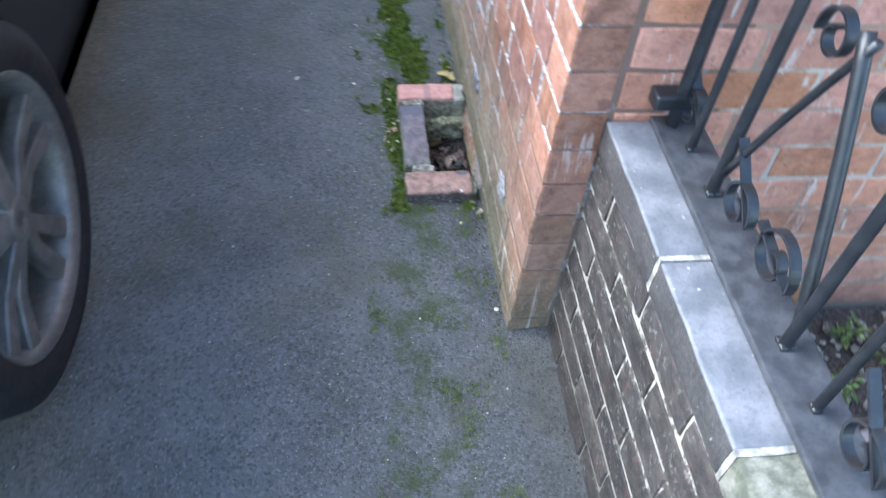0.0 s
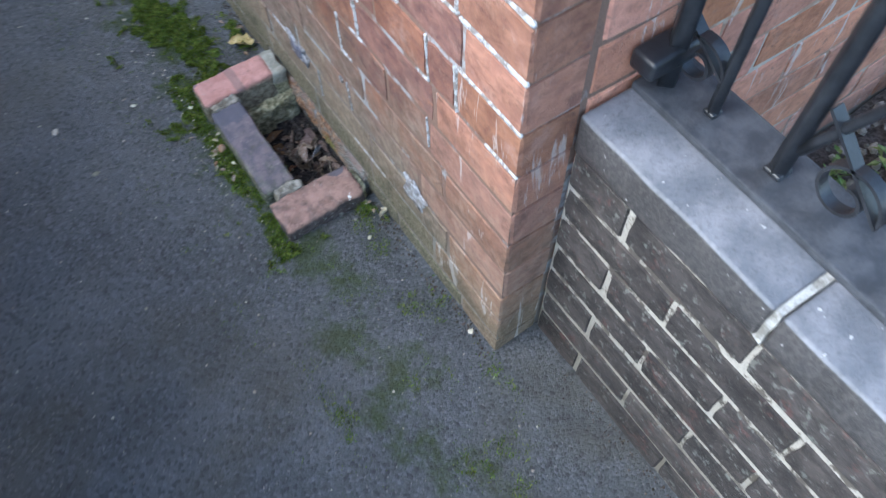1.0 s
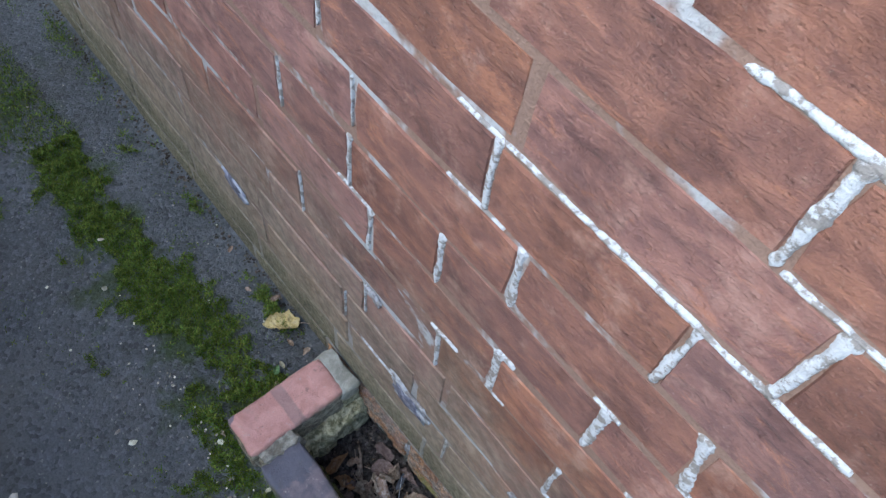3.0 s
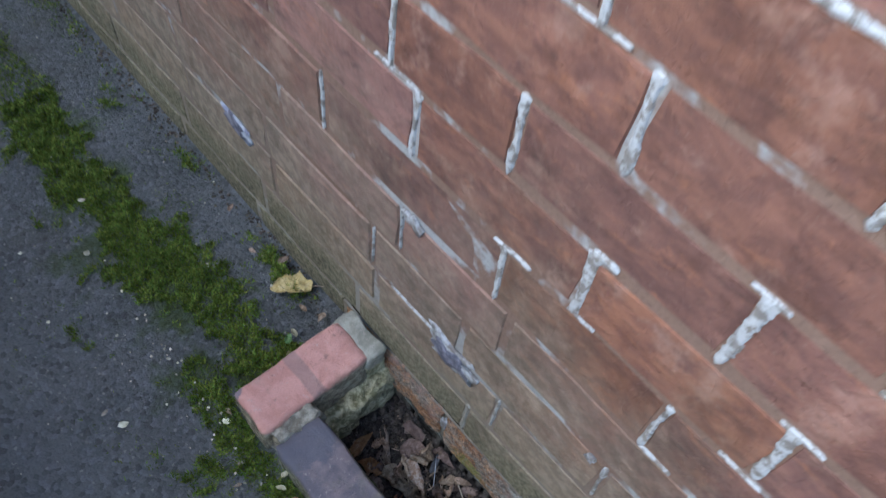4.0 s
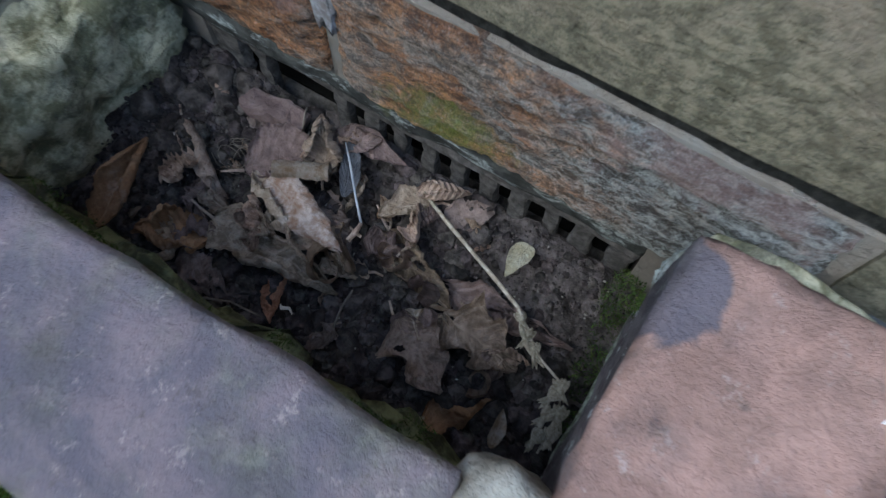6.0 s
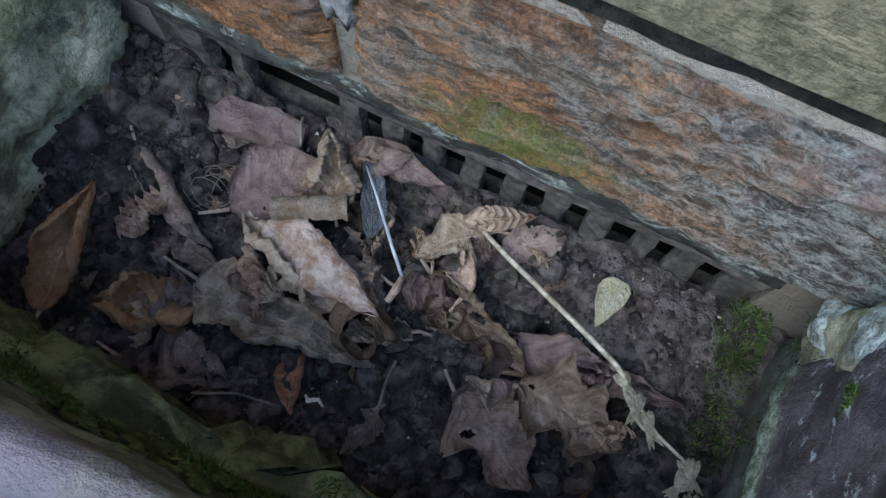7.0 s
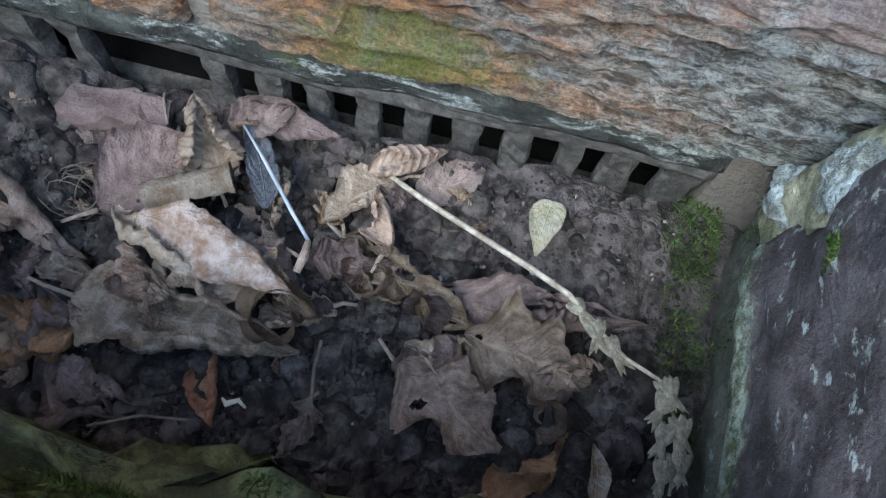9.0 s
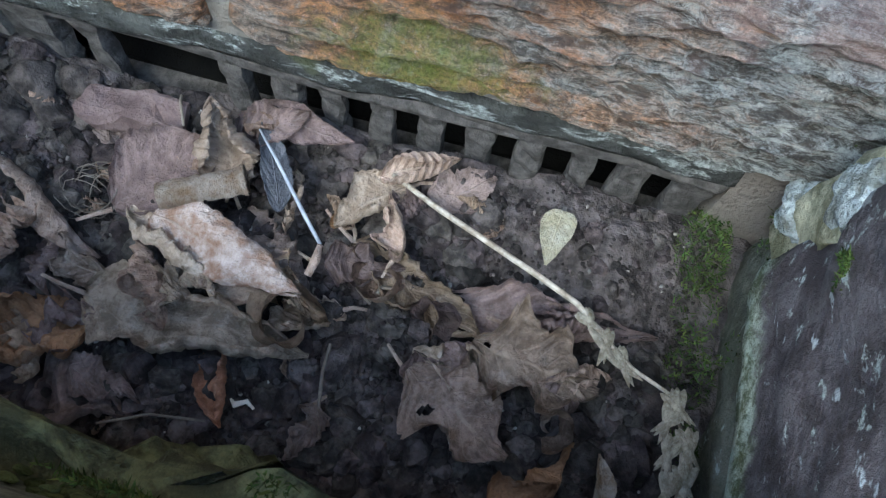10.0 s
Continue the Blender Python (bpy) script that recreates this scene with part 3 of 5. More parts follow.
rg = random.Random(13)
chips = []
for _ in range(800):
    x, y = rg.uniform(-1.1, -0.02), rg.uniform(-1.0, 2.1)
    if not (x > -0.22 and 0.42 < y < 0.9):
        chips.append((x, y, 0.003, rg.choice((0.0009, 0.0011, 0.0014, 0.0016, 0.0026))))
for x, y, r in ((-0.513, 0.999, 0.009), (-0.336, 0.969, 0.006), (-0.245, 1.245, 0.005), (-0.482, 0.834, 0.008), (-0.229, 0.887, 0.006), (-0.204, 1.341, 0.006), (-0.346, 0.999, 0.005), (-0.019, 0.056, 0.008), (-0.018, 0.385, 0.007), (-0.07, 0.35, 0.005), (-0.03, 0.43, 0.006)):
    chips.append((x, y, 0.004, r))
for _ in range(110):
    chips.append((-0.225 - abs(rg.gauss(0, 0.035)), rg.uniform(0.42, 1.1), 0.006, rg.uniform(0.0009, 0.0026)))
lumps("petals", chips, M_PALE, "pale fallen petals and grit scattered on the drive", "petals", 1, (1, 1, 0.35), 5, 0.3)
dirt = [(-abs(rg.gauss(0, 0.016)) - 0.001, rg.uniform(0.0, 2.2), -0.010, rg.uniform(0.0008, 0.0034)) for _ in range(1500)]
dirt = [d for d in dirt if not 0.43 < d[1] < 0.9]
dirt += [(0.09 - abs(rg.gauss(0, 0.02)), rg.uniform(-1.5, -0.01), -0.001, rg.uniform(0.001, 0.003)) for _ in range(420)]
M_FOOT = simple("wall_foot_litter", (0.06, 0.05, 0.04), (0.19, 0.16, 0.13), 160, 0.95, 0.002, spec=0.2, island=True)
lumps("wall_foot_dirt", dirt, M_FOOT, "dark crumbs of dirt along the wall foot", "dirt", 1, (1, 1, 0.7), 6)

# ---- brick edging of the well ----
def edging_material(name, light, dark, patch, patches, algae, low=(0.085, 0.09, 0.058), high=(0.26, 0.27, 0.195), band=None, lichen=False, rim=None):
    """Worn brick; patches are (x, y, z, radius) stains of the colour patch."""
    n = Nodes(name)
    p = n.pos()
    grain = n.noise(p, 420, 4, 0.7)
    blotch = n.noise(p, 38, 5, 0.65, 0.3)
    c = n.mix(n.step(blotch, 0.36, 0.64), dark, light)
    c = n.mix(n.step(grain, 0.52, 0.72, 0, 0.35), c, n.hue(c, 0.5, 0.9, 0.7))
    c = n.mix(n.step(n.noise(p, 85, 6, 0.8), 0.57, 0.66, 0, 0.45), c, (0.52, 0.44, 0.40))
    c = n.mix(n.step(n.noise(p, 60, 6, 0.8), 0.58, 0.68, 0, 0.5), c, (0.10, 0.085, 0.075))
    for x, y, z, r in patches:
        d = n.t.nodes.new("ShaderNodeVectorMath")
        d.operation = "DISTANCE"
        n.put(d.inputs[0], p)
        d.inputs[1].default_value = (x, y, z)
        c = n.mix(n.step(n.math("ADD", d.outputs["Value"], n.math("MULTIPLY", blotch, r * 0.9)), r * 1.3, r * 1.45, 0.85, 0), c, patch)
    # green growth on the damp faces that look into the well and sit low
    z = n.axis(p, 2)
    grow = n.step(n.math("ADD", z, n.math("MULTIPLY", n.noise(p, 40, 4), -0.03)), algae - 0.008, algae + 0.008, 0.93, 0.0)
    green = n.mix(n.step(n.noise(p, 75, 5, 0.7), 0.4, 0.62), low, high)
    green = n.mix(n.step(n.noise(p, 34, 7, 0.8, 0.5), 0.50, 0.60, 0, 0.7), green, n.hue(green, 0.49, 0.9, 0.35))
    if band is not None:
        d = n.math("ABSOLUTE", n.math("SUBTRACT", n.axis(p, 0), band))
        c = n.mix(n.step(n.math("ADD", d, n.math("MULTIPLY", blotch, 0.006)), 0.011, 0.015, 0.5, 0.0), c, (0.20, 0.16, 0.16))
    c = n.mix(grow, c, green)
    if lichen:
        spots = n.math("MULTIPLY", n.step(n.noise(p, 95, 5, 0.75), 0.59, 0.65, 0, 0.8), n.step(z, algae + 0.02, algae - 0.01, 0, 1))
        c = n.mix(spots, c, (0.46, 0.50, 0.45))
    if rim is not None:
        # lichen specks, and a pale green crust along the lower edge
        c = n.mix(n.math("MULTIPLY", n.step(n.noise(n.stretch(p, (0.6, 1, 1)), 150, 4, 0.6), 0.63, 0.68, 0, 0.75), n.step(z, algae + 0.012, algae - 0.006, 0, 1)), c, (0.50, 0.53, 0.52))
        crust = n.step(n.math("ADD", z, n.math("MULTIPLY", n.noise(p, 90, 5, 0.75), -0.022)), rim - 0.014, rim - 0.006, 0.95, 0.0)
        c = n.mix(crust, c, n.mix(n.step(n.noise(p, 140, 6, 0.8), 0.42, 0.60), (0.085, 0.10, 0.045), (0.42, 0.46, 0.36)))
    h = n.math("ADD", n.math("MULTIPLY", grain, 0.5), blotch)
    return n.done(c, 0.75, n.bump(h, 0.0035, 0.8), spec=0.35)


M_PINK_FAR = edging_material("pink_brick_far", (0.60, 0.32, 0.28), (0.50, 0.25, 0.215), (0.17, 0.15, 0.18), ((-0.21, 0.90, 0.06, 0.022),), 0.036, (0.135, 0.13, 0.09), (0.36, 0.34, 0.26), band=-0.118)
M_PINK_NEAR = edging_material("pink_brick_near", (0.43, 0.265, 0.215), (0.29, 0.18, 0.145), (0.10, 0.10, 0.125), ((-0.050, 0.524, 0.034, 0.022),), 0.016, (0.040, 0.037, 0.040), (0.115, 0.105, 0.108), lichen=True, rim=-0.046)
M_PURPLE = edging_material("purple_brick", (0.225, 0.182, 0.195), (0.135, 0.122, 0.145), (0.12, 0.12, 0.15), ((-0.17, 0.79, 0.06, 0.05),), 0.026)
M_BED_NEAR = edging_material("slate_bed", (0.30, 0.30, 0.27), (0.17, 0.17, 0.15), (0.5, 0.5, 0.45), ((-0.02, 0.52, -0.02, 0.02),), -0.02, (0.080, 0.082, 0.052), (0.185, 0.182, 0.135), lichen=True)
M_BED = edging_material("edging_mortar", (0.42, 0.40, 0.345), (0.24, 0.23, 0.19), (0.5, 0.5, 0.45), ((-0.02, 0.50, 0.0, 0.02), (-0.03, 0.519, -0.01, 0.014)), 0.012, (0.18, 0.17, 0.085), (0.60, 0.55, 0.36))
edging = empty("brick_edging", "three mossy bricks edging a small well at the wall", "edging", at=(-0.1, 0.66, 0.0))


def edging_part(name, lo, hi, material, label, bevel=0.006, cuts=9, amount=0.0035, tilt=0.0, seed=0.0, worn=None):
    bm = box(lo, hi, None, 0, cuts)
    c = (Vector(lo) + Vector(hi)) / 2
    half = (Vector(hi) - Vector(lo)) / 2
    for v in bm.verts:
        d = v.co - c
        q = [max(-1, min(1, d[i] / half[i])) for i in range(3)]
        near = [abs(t) for t in q]
        # round the arrises
        for i in range(3):
            j, k = (i + 1) % 3, (i + 2) % 3
            e = max(0.0, near[j] * half[j] - (half[j] - bevel)) / bevel
            f = max(0.0, near[k] * half[k] - (half[k] - bevel)) / bevel
            v.co[i] -= math.copysign(1, d[i]) * bevel * 0.35 * (max(e, f) ** 2) * (near[i] > 0.98)
        v.co.z += tilt * (v.co.y - c.y)
        if worn:
            v.co.x -= worn[1] * max(0.0, q[0]) ** 1.2 * math.exp(-((v.co.y - worn[0]) / 0.06) ** 2)
    roughen(bm, amount, 32, seed)
    roughen(bm, amount * 0.5, 110, seed + 3)
    if cuts > 20:
        roughen(bm, amount * 0.3, 260, seed + 7)
    bmesh.ops.translate(bm, verts=bm.verts[:], vec=(0.1, -0.66, 0))
    return part(name, bm, material, edging, label, smooth=True)


M_LUMP = simple("crumbling_mortar", (0.17, 0.155, 0.125), (0.40, 0.375, 0.32), 70, 0.95, 0.004)
edging_part("brick", (-0.206, 0.818, -0.02), (-0.034, 0.892, 0.061), M_PINK_FAR, "worn pink brick", cuts=14, seed=1)
edging_part("brick", (-0.210, 0.436, -0.060), (-0.026, 0.522, 0.036), M_PINK_NEAR, "worn pink brick with a dark patch", cuts=22, seed=2)
edging_part("brick", (-0.206, 0.546, -0.05), (-0.133, 0.800, 0.047), M_PURPLE, "weathered purple-grey brick", cuts=18, tilt=0.04, seed=3, worn=(0.665, 0.0026))
edging_part("mortar", (-0.198, 0.797, -0.05), (-0.132, 0.821, 0.053), M_LUMP, "crumbling grey mortar", 0.004, 14, 0.008, seed=4)
edging_part("mortar", (-0.186, 0.520, -0.05), (-0.128, 0.547, 0.038), M_LUMP, "crumbling grey mortar", 0.004, 14, 0.008, seed=5)
edging_part("mortar", (-0.040, 0.816, -0.04), (-0.006, 0.895, 0.056), M_BED, "crumbling grey mortar", 0.004, 8, 0.005, seed=6)
edging_part("mortar", (-0.032, 0.452, -0.06), (-0.010, 0.517, 0.018), M_BED, "crumbling grey mortar", 0.004, 8, 0.007, seed=7)
edging_part("mortar_bed", (-0.200, 0.794, -0.16), (-0.002, 0.90, -0.012), M_BED, "green stained mortar bed", 0.004, 30, 0.009, seed=8)
edging_part("mortar_bed", (-0.205, 0.43, -0.16), (-0.002, 0.514, -0.056), M_BED_NEAR, "green stained mortar bed", 0.004, 14, 0.006, seed=9)
M_MOSSBED = edging_material("mossy_bed", (0.20, 0.20, 0.13), (0.10, 0.105, 0.06), (0.3, 0.3, 0.25), ((-0.13, 0.75, -0.02, 0.02),), 0.05, (0.055, 0.058, 0.024), (0.20, 0.215, 0.10))
edging_part("mortar_bed", (-0.210, 0.50, -0.16), (-0.124, 0.83, -0.022), M_MOSSBED, "lumpy mossy mortar bed", 0.006, 26, 0.014, seed=10)

# ---- the course over the air brick, seen very close ----
def base_brick_material():
    n = Nodes("spalled_brick")
    p = n.pos()
    layer = n.noise(n.stretch(p, (1.0, 0.30, 1.25)), 300, 8, 0.85, 0.5)
    fine = n.noise(p, 900, 4, 0.8)
    blotch = n.noise(n.stretch(p, (1, 0.8, 1.1)), 34, 5, 0.65)
    c = n.mix(n.step(blotch, 0.36, 0.62), (0.55, 0.25, 0.12), (0.86, 0.45, 0.22))
    c = n.mix(n.step(n.noise(n.stretch(p, (1, 0.6, 1.3)), 26, 6, 0.75, 0.4), 0.46, 0.60, 0, 0.75), c, (0.56, 0.53, 0.46))
    c = n.mix(n.step(layer, 0.43, 0.57), n.hue(c, 0.5, 0.8, 0.36), c)
    c = n.mix(n.step(n.noise(p, 300, 5, 0.8), 0.55, 0.66, 0, 0.6), c, (0.62, 0.55, 0.46))
    y = n.axis(p, 1)
    # pale lichen towards one end, with torn edges
    lich = n.math("ADD", n.math("MULTIPLY", y, -4.0), n.math("MULTIPLY", n.noise(n.stretch(p, (1, 0.5, 1.4)), 75, 6, 0.8), 1.15))
    c = n.mix(n.step(lich, -1.95, -1.5, 0, 0.85), c, n.mix(n.step(layer, 0.42, 0.58), (0.13, 0.125, 0.11), (0.74, 0.80, 0.75)))
    pink = n.step(n.math("ADD", n.noise(p, 22, 4), n.math("MULTIPLY", n.axis(p, 2), 2.5)), 0.56, 0.70, 0, 0.6)
    c = n.mix(pink, c, (0.56, 0.36, 0.31))
    d = n.t.nodes.new("ShaderNodeVectorMath")
    d.operation = "DISTANCE"
    n.put(d.inputs[0], n.stretch(p, (1, 0.55, 1)))
    d.inputs[1].default_value = (0, 0.3475, -0.026)
    moss = n.step(n.math("ADD", d.outputs["Value"], n.math("MULTIPLY", n.noise(p, 130, 5, 0.7), 0.034)), 0.020, 0.040, 0.8, 0)
    c = n.mix(moss, c, n.mix(fine, (0.18, 0.24, 0.03), (0.46, 0.54, 0.14)))
    rim = n.step(n.math("ADD", n.axis(p, 2), n.math("MULTIPLY", blotch, 0.016)), -0.036, -0.030, 0.8, 0)
    c = n.mix(rim, c, n.mix(n.step(n.noise(n.stretch(p, (1, 0.4, 1)), 170, 6, 0.8), 0.46, 0.60), (0.075, 0.075, 0.066), (0.58, 0.62, 0.57)))
    c = n.mix(n.step(fine, 0.40, 0.56), n.hue(c, 0.5, 0.95, 0.68), c)
    c = n.mix(n.step(n.noise(p, 520, 5, 0.8), 0.56, 0.66, 0, 0.6), c, n.hue(c, 0.5, 0.75, 1.7))
    h = n.math("ADD", layer, n.math("MULTIPLY", fine, 0.5))
    return n.done(c, 0.92, n.bump(h, 0.008, 1.0), spec=0.15)


M_BASEBRICK = base_brick_material()


def spalled_brick(y0, y1, seed):
    ny, nz = 190, 84
    z0, z1 = BASE + 0.001, BASE + PITCH - 0.009
    bm = bmesh.new()
    grid = []
    for i in range(ny + 1):
        row = []
        for j in range(nz + 1):
            y, f = y0 + (y1 - y0) * i / ny, j / nz
            z = z0 + (z1 - z0) * f
            edge = min(1.0, min(f, 1 - f) * 9, min(y - y0, y1 - y) * 60 + 0.15)
            q = Vector((seed, y * 14, z * 60))
            x = -0.006 + 0.009 * (1 - edge) ** 2
            x += 0.0028 * noise.noise(q) + 0.0022 * noise.noise(Vector((seed, y * 60, z * 130))) + 0.0011 * noise.noise(Vector((seed, y * 230, z * 330)))
            x += 0.0075 * (abs(noise.noise(Vector((seed + 4, y * 18 + 0.6 * noise.noise(Vector((y * 90, z * 90, 3))), z * 120)))) - 0.2) + 0.0024 * abs(noise.noise(Vector((seed + 6, y * 120, z * 260))))
            z += 0.0012 * noise.noise(Vector((seed, y * 70, z * 70))) - (0.004 * math.exp(-f * 14)) * noise.noise(Vector((seed + 2, y * 17, 0)))
            row.append(bm.verts.new((x, y, z)))
        grid.append(row)
    for i in range(ny):
        for j in range(nz):
            bm.faces.new((grid[i][j], grid[i][j + 1], grid[i + 1][j + 1], grid[i + 1][j]))
    rim = [r[0] for r in grid] + grid[-1][1:] + [r[-1] for r in grid[-2::-1]] + grid[0][-2:0:-1]
    back = [bm.verts.new((0.06, v.co.y, v.co.z)) for v in rim]
    for i in range(len(rim)):
        k = (i + 1) % len(rim)
        bm.faces.new((rim[i], rim[k], back[k], back[i]))
    bmesh.ops.recalc_face_normals(bm, faces=bm.faces[:])
    return part("brick", bm, M_BASEBRICK, wall_side, "flaking mossy brick over the air brick", smooth=True)


spalled_brick(0.474, 0.690, 1.0)
spalled_brick(0.698, 0.916, 5.0)
bm = roughen(box((-0.0002, 0.528, -0.0590), (0.05, 0.80, -0.0465), None, 0.003, 24), 0.0035, 28)


def ledge_material():
    n = Nodes("lichened_mortar")
    p = n.pos()
    f, g = n.noise(p, 70, 5, 0.7), n.noise(p, 420, 4, 0.75)
    c = n.mix(n.step(f, 0.35, 0.68), (0.045, 0.046, 0.042), (0.125, 0.13, 0.118))
    # lichen in long torn patches along the lip
    streak = n.math("ADD", n.noise(n.stretch(p, (1, 0.3, 1)), 120, 6, 0.75, 0.4), n.math("MULTIPLY", n.noise(p, 22, 3), 0.35))
    c = n.mix(n.step(streak, 0.69, 0.78, 0, 0.9), c, n.mix(n.step(g, 0.4, 0.6), (0.24, 0.255, 0.235), (0.60, 0.65, 0.62)))
    c = n.mix(n.step(n.noise(p, 38, 4, 0.6), 0.58, 0.70, 0, 0.5), c, (0.10, 0.115, 0.04))
    return n.done(c, 0.95, n.bump(n.math("ADD", f, g), 0.004, 0.9), spec=0.2)


M_LEDGE = ledge_material()
part("mortar_ledge", roughen(bm, 0.0016, 120), M_LEDGE, wall_side, "ragged grey mortar under the lowest brick", smooth=True)

# near-black strip set into the raked joint as its painted shadow
M_JOINT_SHADE = simple("joint_shade", (0.010, 0.010, 0.009), (0.035, 0.034, 0.030), 120, 0.95, 0.004, spec=0.2)
part("joint_dirt", roughen(box((0.0045, 0.4402, 0.0337), (0.0195, 0.9298, 0.0479), None, 0, 30), 0.0016, 120), M_JOINT_SHADE, wall_side, "black strip painting the shade in the open joint")
# ---- wall patches ----
M_PATCH = simple("blue_grey_mortar_smear", (0.22, 0.20, 0.19), (0.54, 0.56, 0.60), 85, 0.95, 0.003, spec=0.2)


M_POINT = mortar_material("white_pointing", (0.53, 0.55, 0.575), (0.27, 0.25, 0.235), 0.44, 75)
M_STAIN = simple("slate_purple_stain", (0.085, 0.085, 0.115), (0.25, 0.25, 0.31), 90, 0.9, 0.002)
M_BLUE = simple("blue_grey_stain", (0.22, 0.23, 0.31), (0.50, 0.53, 0.60), 70, 0.9, 0.002)


def smear(y, z, ry, rz, turn, seed, material, proud=0.0):
    bm = bmesh.new()
    bmesh.ops.create_icosphere(bm, subdivisions=3, radius=1)
    for v in bm.verts:
        k = 1 + 0.9 * noise.noise(Vector((v.co.y * 1.7, v.co.z * 1.7, seed))) + 0.35 * noise.noise(Vector((v.co.y * 5, v.co.z * 5, seed)))
        sq = lambda t: math.copysign(abs(t) ** 0.75, t)
        a, b = sq(v.co.y) * ry * k, sq(v.co.z) * rz * k
        b += 0.0022 * noise.noise(Vector((a * 90, seed, 3))) if ry > rz else 0.0
        a += 0.0022 * noise.noise(Vector((b * 90, seed, 5))) if ry <= rz else 0.0
        v.co = (0.0018 - proud + math.copysign(abs(v.co.x) ** 0.3, v.co.x) * 0.0022, y + a * math.cos(turn) - b * math.sin(turn), z + a * math.sin(turn) + b * math.cos(turn))
    part("mortar_smear", bm, material, wall_side, "pale blue-grey mortar smear", smooth=True)


for y, z, ry, rz, tn, sd in ((0.708, 0.207, 0.040, 0.026, 0.05, 1), (1.156, 0.208, 0.03, 0.013, 0.2, 2), (0.264, 0.215, 0.035, 0.030, 0.3, 3), (0.787, 0.385, 0.014, 0.010, 0.3, 4), (0.692, 0.008, 0.005, 0.018, 0.0, 9), (0.51, 0.297, 0.006, 0.006, 0.0, 10)):
    smear(y, z, ry, rz, tn, sd, M_BLUE if sd == 2 else M_PATCH, 0.0034)
smear(0.708, 0.207, 0.029, 0.016, 0.05, 21, M_STAIN, 0.0046)
smear(1.156, 0.208, 0.022, 0.012, 0.2, 22, M_STAIN, 0.0046)


def pointing(y0, z0, y1, z1, width, seed, thick=0.0022):
    """A ragged strip of old white pointing that stands proud of a joint."""
    p, q = Vector((0, y0, z0)), Vector((0, y1, z1))
    n = max(4, int((q - p).length / 0.0028))
    side = Vector((1, 0, 0)).cross((q - p).normalized())
    bm = bmesh.new()
    rows = []
    for i in range(n + 1):
        f = i / n
        c = p.lerp(q, f) + side * 0.0016 * noise.noise(Vector((f * n * 0.11, seed, 1)))
        w = width * 0.5 * (0.85 + 0.55 * noise.noise(Vector((f * n * 0.10, seed, 2))) + 0.4 * noise.noise(Vector((f * n * 0.6, seed, 3))) + 0.55 * max(0.0, 1 - f * 7) * (width > 0.007))
        w = max(width * 0.12, w) * min(1.0, f * n / 1.5 + 0.3, (1 - f) * n / 1.5 + 0.3)
        row = []
        for k, (t, d) in enumerate(((-1.0, 0.0028), (-0.72, -0.0006), (-0.3, -1), (0.3, -1), (0.72, -0.0006), (1.0, 0.0028))):
            x = d if d > -0.5 else -thick * (0.55 + 0.25 * noise.noise(Vector((f * n * 0.35, seed, 5 + k))))
            row.append(bm.verts.new(c + side * (w * t + 0.0007 * noise.noise(Vector((f * n * 0.8, seed, 9 + k)))) + Vector((x, 0, 0))))
        rows.append(row)
    for a, b in zip(rows, rows[1:]):
        for k in range(5):
            bm.faces.new((a[k], a[k + 1], b[k + 1], b[k]))
    bm.faces.new(rows[0])
    bm.faces.new(rows[-1][::-1])
    bmesh.ops.recalc_face_normals(bm, faces=bm.faces[:])
    part("pointing", bm, M_POINT, wall_side, "flaking white lime pointing", smooth=True)


def bed(k):
    return BASE + PITCH * k


# upright joints: course, place, width, share of the height from the top, lean
for sd, (k, y, w, share, lean) in enumerate(((5, 0.675, 0.009, 1.0, 0.004), (5, 0.486, 0.008, 1.0, 0.0), (6, 0.595, 0.013, 1.0, 0.004), (6, 0.803, 0.008, 1.0, -0.004), (6, 0.414, 0.013, 0.9, 0.006), (7, 0.693, 0.010, 1.0, 0.0),
                                             (7, 0.484, 0.012, 1.0, 0.0), (7, 0.838, 0.008, 1.0, -0.003), (8, 0.606, 0.010, 1.0, 0.004), (8, 0.412, 0.013, 1.0, 0.018), (8, 0.276, 0.011, 1.0, 0.0), (9, 0.472, 0.010, 1.0, -0.004),
                                             (9, 0.655, 0.008, 1.0, 0.0), (10, 0.416, 0.011, 1.0, -0.006), (11, 0.464, 0.011, 1.0, -0.004), (7, 0.205, 0.008, 1.0, 0.006), (7, 0.138, 0.009, 1.0, 0.005), (9, 0.197, 0.009, 1.0, 0.004),
                                             (9, 0.137, 0.010, 1.0, 0.004), (11, 0.125, 0.010, 1.0, 0.0), (5, 0.213, 0.006, 0.8, 0.003), (3, 0.49, 0.006, 0.9, 0.004), (3, 0.857, 0.006, 0.9, 0.0), (4, 0.81, 0.005, 0.9, 0.0),
                                             (5, 0.945, 0.006, 1.0, 0.0), (7, 0.965, 0.006, 0.9, 0.0), (1, 0.665, 0.008, 0.9, 0.0), (2, 0.627, 0.006, 0.9, 0.0), (8, 0.83, 0.005, 0.8, 0.0), (9, 0.88, 0.006, 0.8, 0.0))):
    pointing(y + lean / 2, bed(k + 1) - 0.001, y - lean / 2, bed(k + 1) - PITCH * share, w, sd * 3.7)
